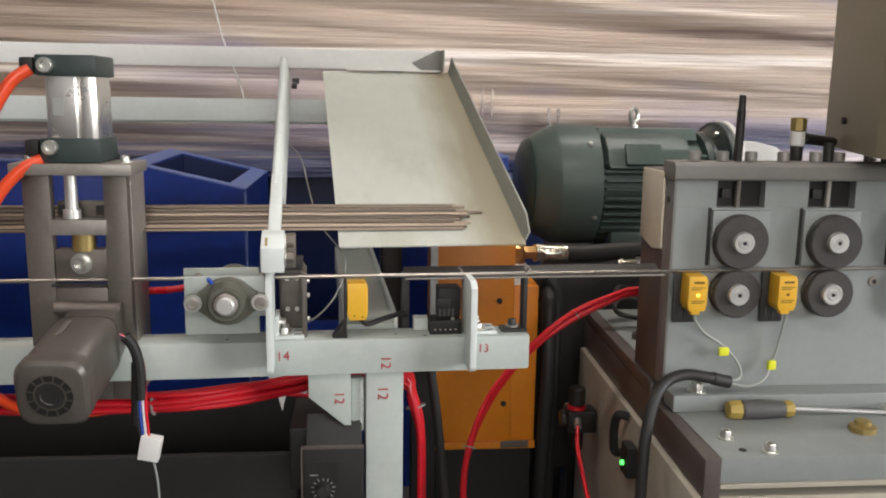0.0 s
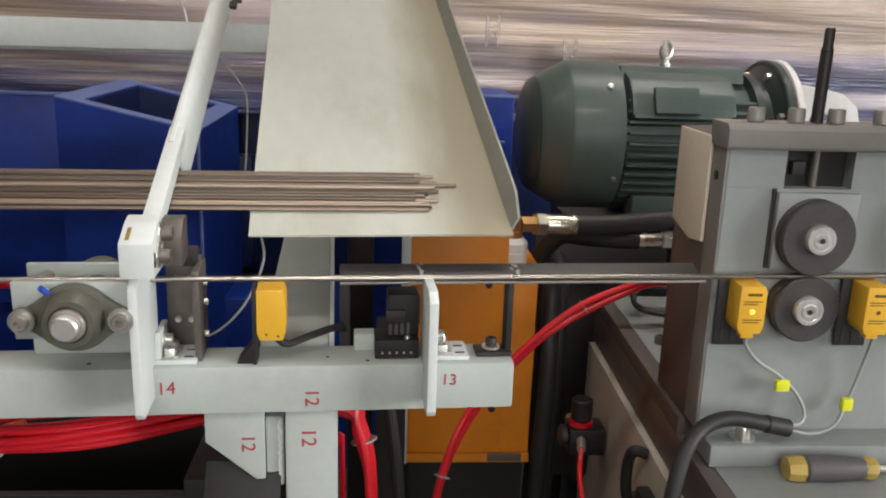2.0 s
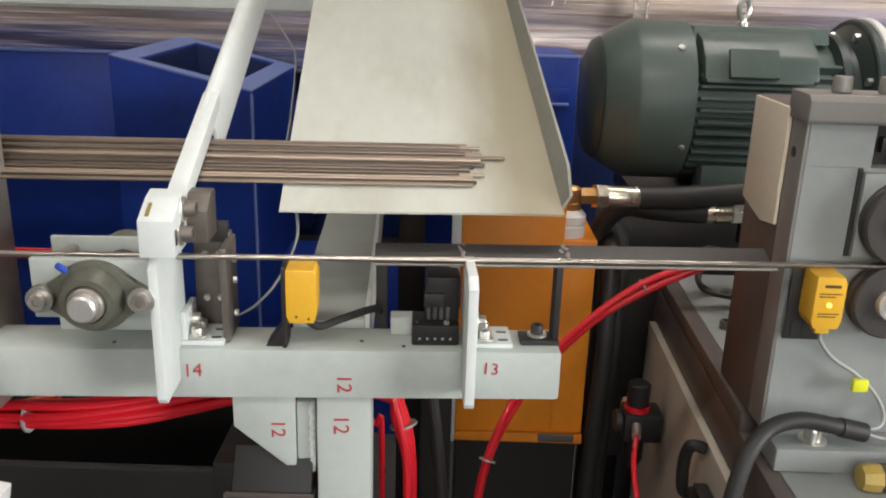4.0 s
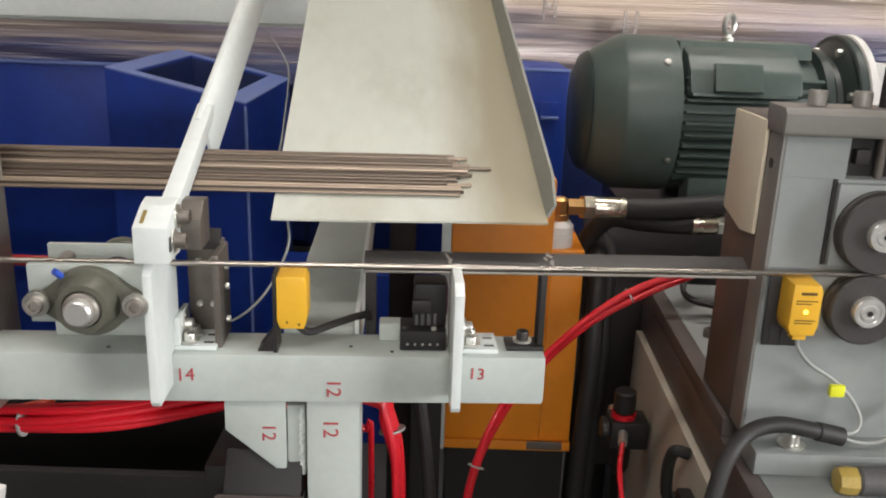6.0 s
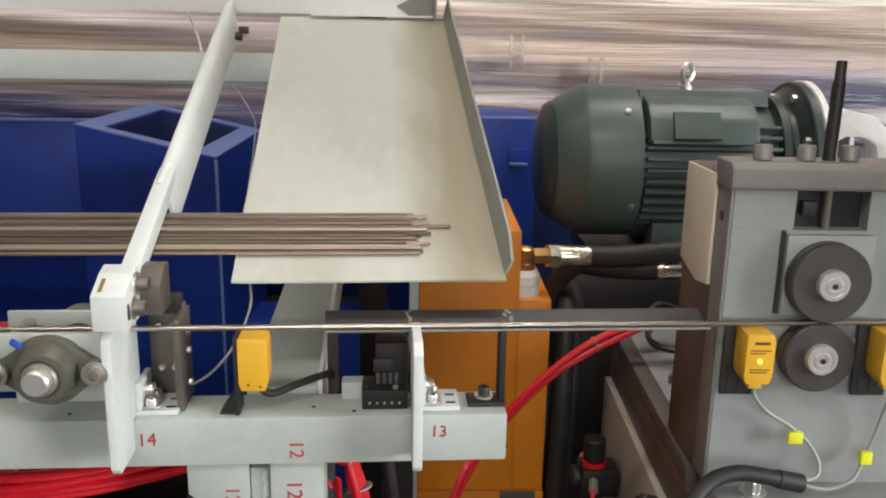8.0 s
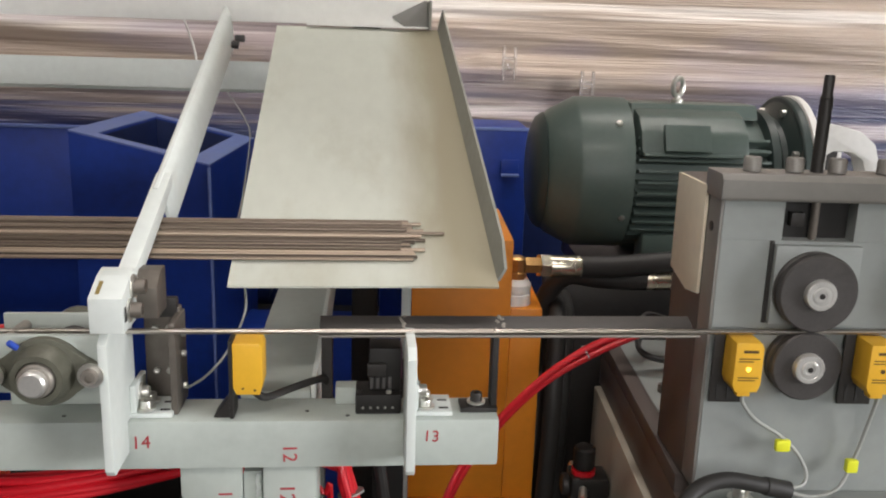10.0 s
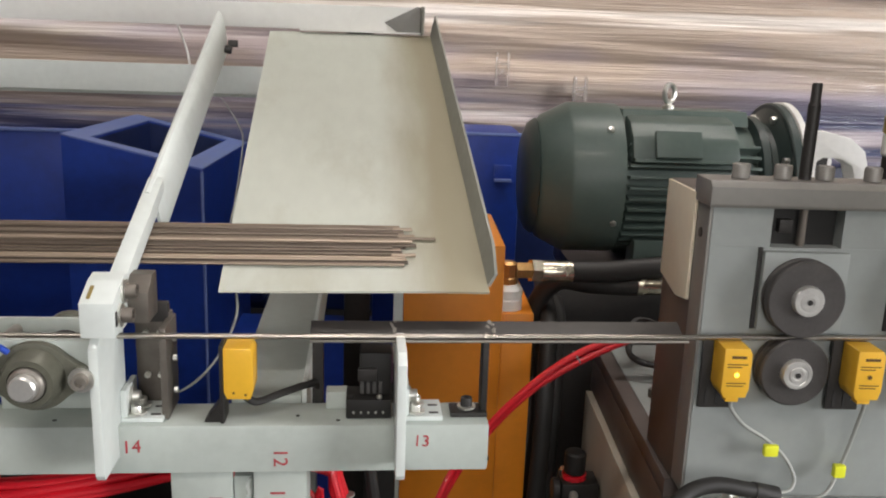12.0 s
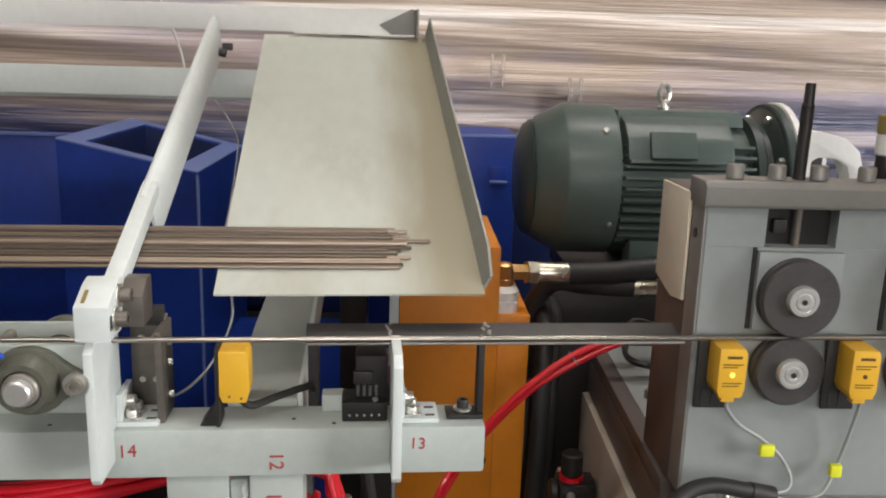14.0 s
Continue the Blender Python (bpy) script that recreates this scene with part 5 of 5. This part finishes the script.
for k in range(11):
    a = radians(-40 + k * 26)
    tk = box(B(), 0.0135, 0.0175 if k % 2 else 0.0185, -0.0004, 0.0, -0.0006, 0.0006)
    tk.transform(Matrix.Translation((-0.168, -0.0248, 0.722)) @ Matrix.Rotation(-a, 4, "Y"))
    part("scale_tick", tk, M["cable"], db)
part("print_bar", box(B(), -0.188, -0.176, -0.0252, -0.0248, 0.744, 0.7455), M["cable"], db)
for a, b in ((-0.192, -0.150),):
    part("print_bar", box(B(), -0.178, -0.158, -0.0252, -0.0248, 0.692, 0.694), M["cable"], db)
# black panels put in for the shade below the bench
dh = thing("drive_housing", (-0.7, 0.2, 0), "large black panels standing for the darkness beneath the bench", "housing")
part("front_panel", box(B(), -2.3, -0.215, 0.14, 0.155, 0.05, 0.700, 0.004), M["black"], dh)
part("shell", box(B(), -2.3, -0.215, 0.156, 0.76, 0.05, 0.36, 0.01), M["black"], dh)
part("plinth", box(B(), -2.25, -0.25, 0.15, 0.23, 0, 0.05), M["dark"], dh)
# screen added to hide the blue and keep the gap dark
part("rear_panel", box(B(), -2.3, -0.13, 0.620, 0.634, 0.05, 0.640, 0.003), M["black"], dh)
part("bracket", box(B(), -0.215, -0.11, 0.0045, 0.14, 0.70, 0.80, 0.004), M["black"], dh)

# ---- blue machine bed behind ----
bb = thing("blue_bed", (-0.6, 1.45, 0), "deep blue painted machine bed beam with a pale edge", "machine bed")
part("beam", box(B(), -3.2, -0.765, 1.40, 1.445, 0.45, 1.013, 0.006), M["blue"], bb)
part("beam", box(B(), -0.02, 0.372, 1.44, 1.70, 0.45, 1.034, 0.006), M["blue"], bb)
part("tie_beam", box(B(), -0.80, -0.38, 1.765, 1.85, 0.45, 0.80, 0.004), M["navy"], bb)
part("top_edge", box(B(), -3.2, -0.765, 1.394, 1.3995, 1.008, 1.015, 0.001), M["bluedge"], bb)
part("top_edge", box(B(), -0.02, 0.372, 1.434, 1.4395, 1.028, 1.036, 0.001), M["bluedge"], bb)
part("foot", box(B(), -3.0, 0.30, 1.45, 1.65, -0.08, 0.45, 0.004), M["blue"], bb)
part("lug", box(B(), 0.302, 0.348, 1.4345, 1.4395, 0.908, 0.950, 0.001), M["blue"], bb)
part("lug_lip", box(B(), 0.302, 0.348, 1.412, 1.434, 0.908, 0.914, 0.001), M["bluedge"], bb)
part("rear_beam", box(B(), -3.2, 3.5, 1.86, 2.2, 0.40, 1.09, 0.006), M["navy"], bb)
bp = thing("blue_post", (-0.58, 1.45, 0), "open-topped blue square steel post with thick walls", "post")
x0, x1, y0, y1 = -0.745, -0.420, 1.19, 1.76
zt = lambda x: 0.978 + (x1 - x) * 0.225
T = 0.05
outer = [(x0, y0), (x1, y0), (x1, y1), (x0, y1)]
inner = [(x0 + T, y0 + T), (x1 - T, y0 + T), (x1 - T, y1 - T), (x0 + T, y1 - T)]
pm = B()
ot = [pm.verts.new((x, y, zt(x))) for x, y in outer]
it = [pm.verts.new((x, y, zt(x))) for x, y in inner]
ob_ = [pm.verts.new((x, y, -0.052)) for x, y in outer]
ib = [pm.verts.new((x, y, 0.3)) for x, y in inner]
for k in range(4):
    n = (k + 1) % 4
    pm.faces.new((ot[k], ot[n], it[n], it[k]))
    pm.faces.new((ob_[k], ob_[n], ot[n], ot[k]))
    pm.faces.new((it[k], it[n], ib[n], ib[k]))
pm.faces.new(ib)
pm.faces.new(ob_[::-1])
part("shell", pm, M["blue"], bp)
rm = B()
for k in range(4):
    n = (k + 1) % 4
    vs = []
    for dz in (0.0008, 0.004):
        for (x, y) in (outer[k], outer[n], inner[n], inner[k]):
            vs.append(rm.verts.new((x, y, zt(x) + dz)))
    for f in ((0, 1, 2, 3), (7, 6, 5, 4), (0, 4, 5, 1), (1, 5, 6, 2), (2, 6, 7, 3), (3, 7, 4, 0)):
        rm.faces.new([vs[i] for i in f])
part("worn_rim", rm, M["bluedge"], bp, "pale blue rim")
# dark liner gives the open post its inner shade as colour
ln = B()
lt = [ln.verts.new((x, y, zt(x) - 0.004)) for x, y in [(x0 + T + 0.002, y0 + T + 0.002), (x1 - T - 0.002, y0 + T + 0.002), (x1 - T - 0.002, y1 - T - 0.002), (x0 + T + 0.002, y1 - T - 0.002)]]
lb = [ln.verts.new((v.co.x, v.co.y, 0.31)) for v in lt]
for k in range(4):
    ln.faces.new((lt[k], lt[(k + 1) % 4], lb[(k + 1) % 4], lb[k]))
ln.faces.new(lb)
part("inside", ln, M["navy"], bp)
part("corner_edge", box(B(), -0.424, -0.417, 1.186, 1.193, -0.052, 0.974, 0.001), M["bluedge"], bp)

# ---- long load wrapped in stretch film ----
wl = thing("wrapped_load", (0.5, 2.0, 1.0), "long steel load wrapped in glossy stretch film", "wrapped load")
fm = B()
NX, NZ = 90, 150
rows = []
for j in range(NZ + 1):
    s = j / NZ
    row = []
    for i in range(NX + 1):
        x = -3.2 + 7.0 * i / NX
        z = 0.915 + 1.365 * s
        n1 = noise.noise(Vector((x * 0.35, z * 14 + x * 0.9, 0.3)))
        n2 = noise.noise(Vector((x * 0.8, z * 45 + x * 2.2, 7.3)))
        y = 1.80 + 0.10 * s + 0.030 * n1 + 0.008 * n2
        row.append(fm.verts.new((x, y, z)))
    rows.append(row)
for a, b in zip(rows, rows[1:]):
    for i in range(NX):
        fm.faces.new((a[i], a[i + 1], b[i + 1], b[i]))
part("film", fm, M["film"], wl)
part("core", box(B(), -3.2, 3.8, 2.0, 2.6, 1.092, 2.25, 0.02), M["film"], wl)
for x, z in ((0.345, 1.18), (0.58, 1.115)):
    cp = thing("clear_clip", (x, 1.76, z), "clear plastic clip holding the film", "clip", "film clips")
    part("frame", box(B(), x - 0.02, x - 0.012, 1.735, 1.75, z - 0.05, z + 0.05, 0.002), M["clear"], cp)
    part("frame", box(B(), x + 0.014, x + 0.022, 1.735, 1.75, z - 0.05, z + 0.05, 0.002), M["clear"], cp)
    part("bridge", box(B(), x - 0.012, x + 0.014, 1.738, 1.747, z + 0.01, z + 0.02, 0.001), M["clear"], cp)
    part("tail", box(B(), x - 0.01, x + 0.012, 1.747, 1.80, z - 0.02, z + 0.0, 0.001), M["clear"], cp)

# pale strands that hang behind the rails
for pts in ([(-0.457, 1.0, 1.488), (-0.435, 1.0, 1.389), (-0.393, 1.0, 1.267), (-0.378, 0.95, 1.215), (-0.352, 0.775, 1.191)],):
    o = thing("wire_strand", pts[0], "thin pale wire strand hanging behind the rails", "wire", "wire strands")
    part("wire", tube(B(), pts, 0.0024, 8), M["plastic"], o)

# ---- where the groups stand: the bench line turned to the roller machine, and each row at its height ----
BENCH_LINE = {"feed_bench", "guide_plate", "hold_down_arm", "packing_block", "rod_guide", "flange_bearing", "rear_bearing_plate", "limit_switch", "rod_trough",
              "steel_rod", "loading_chute", "rear_rail", "lower_rear_rail", "low_rail"}
turn = Matrix.Translation((0.15, -0.004, -0.004)) @ Matrix.Rotation(radians(3.2), 4, "Z") @ Matrix.Translation((-0.15, 0.004, 0))
SEAT = {
    "roller_machine": (0.003, 0, 0.002), "roller": (-0.001, 0, 0.004), "small_valve": (-0.020, 0, 0.003), "switch_cabinet": (-0.004, 0, -0.004),
    "press_frame": (-0.028, 0, -0.015), "air_cylinder": (-0.040, 0, -0.014), "orange_tube": (-0.020, 0, -0.016), "gear_motor": (-0.010, 0, -0.034),
    "wire_loom": (-0.003, 0, -0.022), "speed_controller": (0.005, 0, -0.008), "air_regulator": (-0.004, 0, 0.030),
    "cam_latch": (0.010, 0, 0.016), "pilot_switch": (0.009, 0, 0.014), "electric_motor": (-0.012, 0, 0.050), "bell_bracket": (-0.014, 0, 0.052),
    "motor_stand": (-0.012, 0, 0.050), "orange_cabinet": (-0.003, 0, 0.034), "hydraulic_hose": (-0.020, 0, 0.042), "black_hose": (-0.006, 0, 0.02),
    "cable_loop": (-0.004, 0, 0.022), "pilot_lamp": (-0.004, 0, 0.02), "blue_bed": (-0.018, 0, 0.080), "blue_post": (-0.013, 0, 0.052),
    "wrapped_load": (-0.02, 0, 0.090), "clear_clip": (-0.022, 0, 0.095), "wire_strand": (-0.018, 0, 0.042),
}
for ob in list(bpy.data.objects):
    kind_name = ob.name.split(".")[0]
    if ob.parent is None and (kind_name in BENCH_LINE or ob == ls):
        ob.matrix_world = turn @ (ob.matrix_world if ob.data else Matrix.Translation(ob.location))
    elif ob.parent is None and kind_name in SEAT:
        ob.location += Vector(SEAT[kind_name])
for ob, lift in ((red_left, (0, 0, -0.011)), (red_right, (-0.004, 0, 0.024))):
    ob.location += Vector(lift)
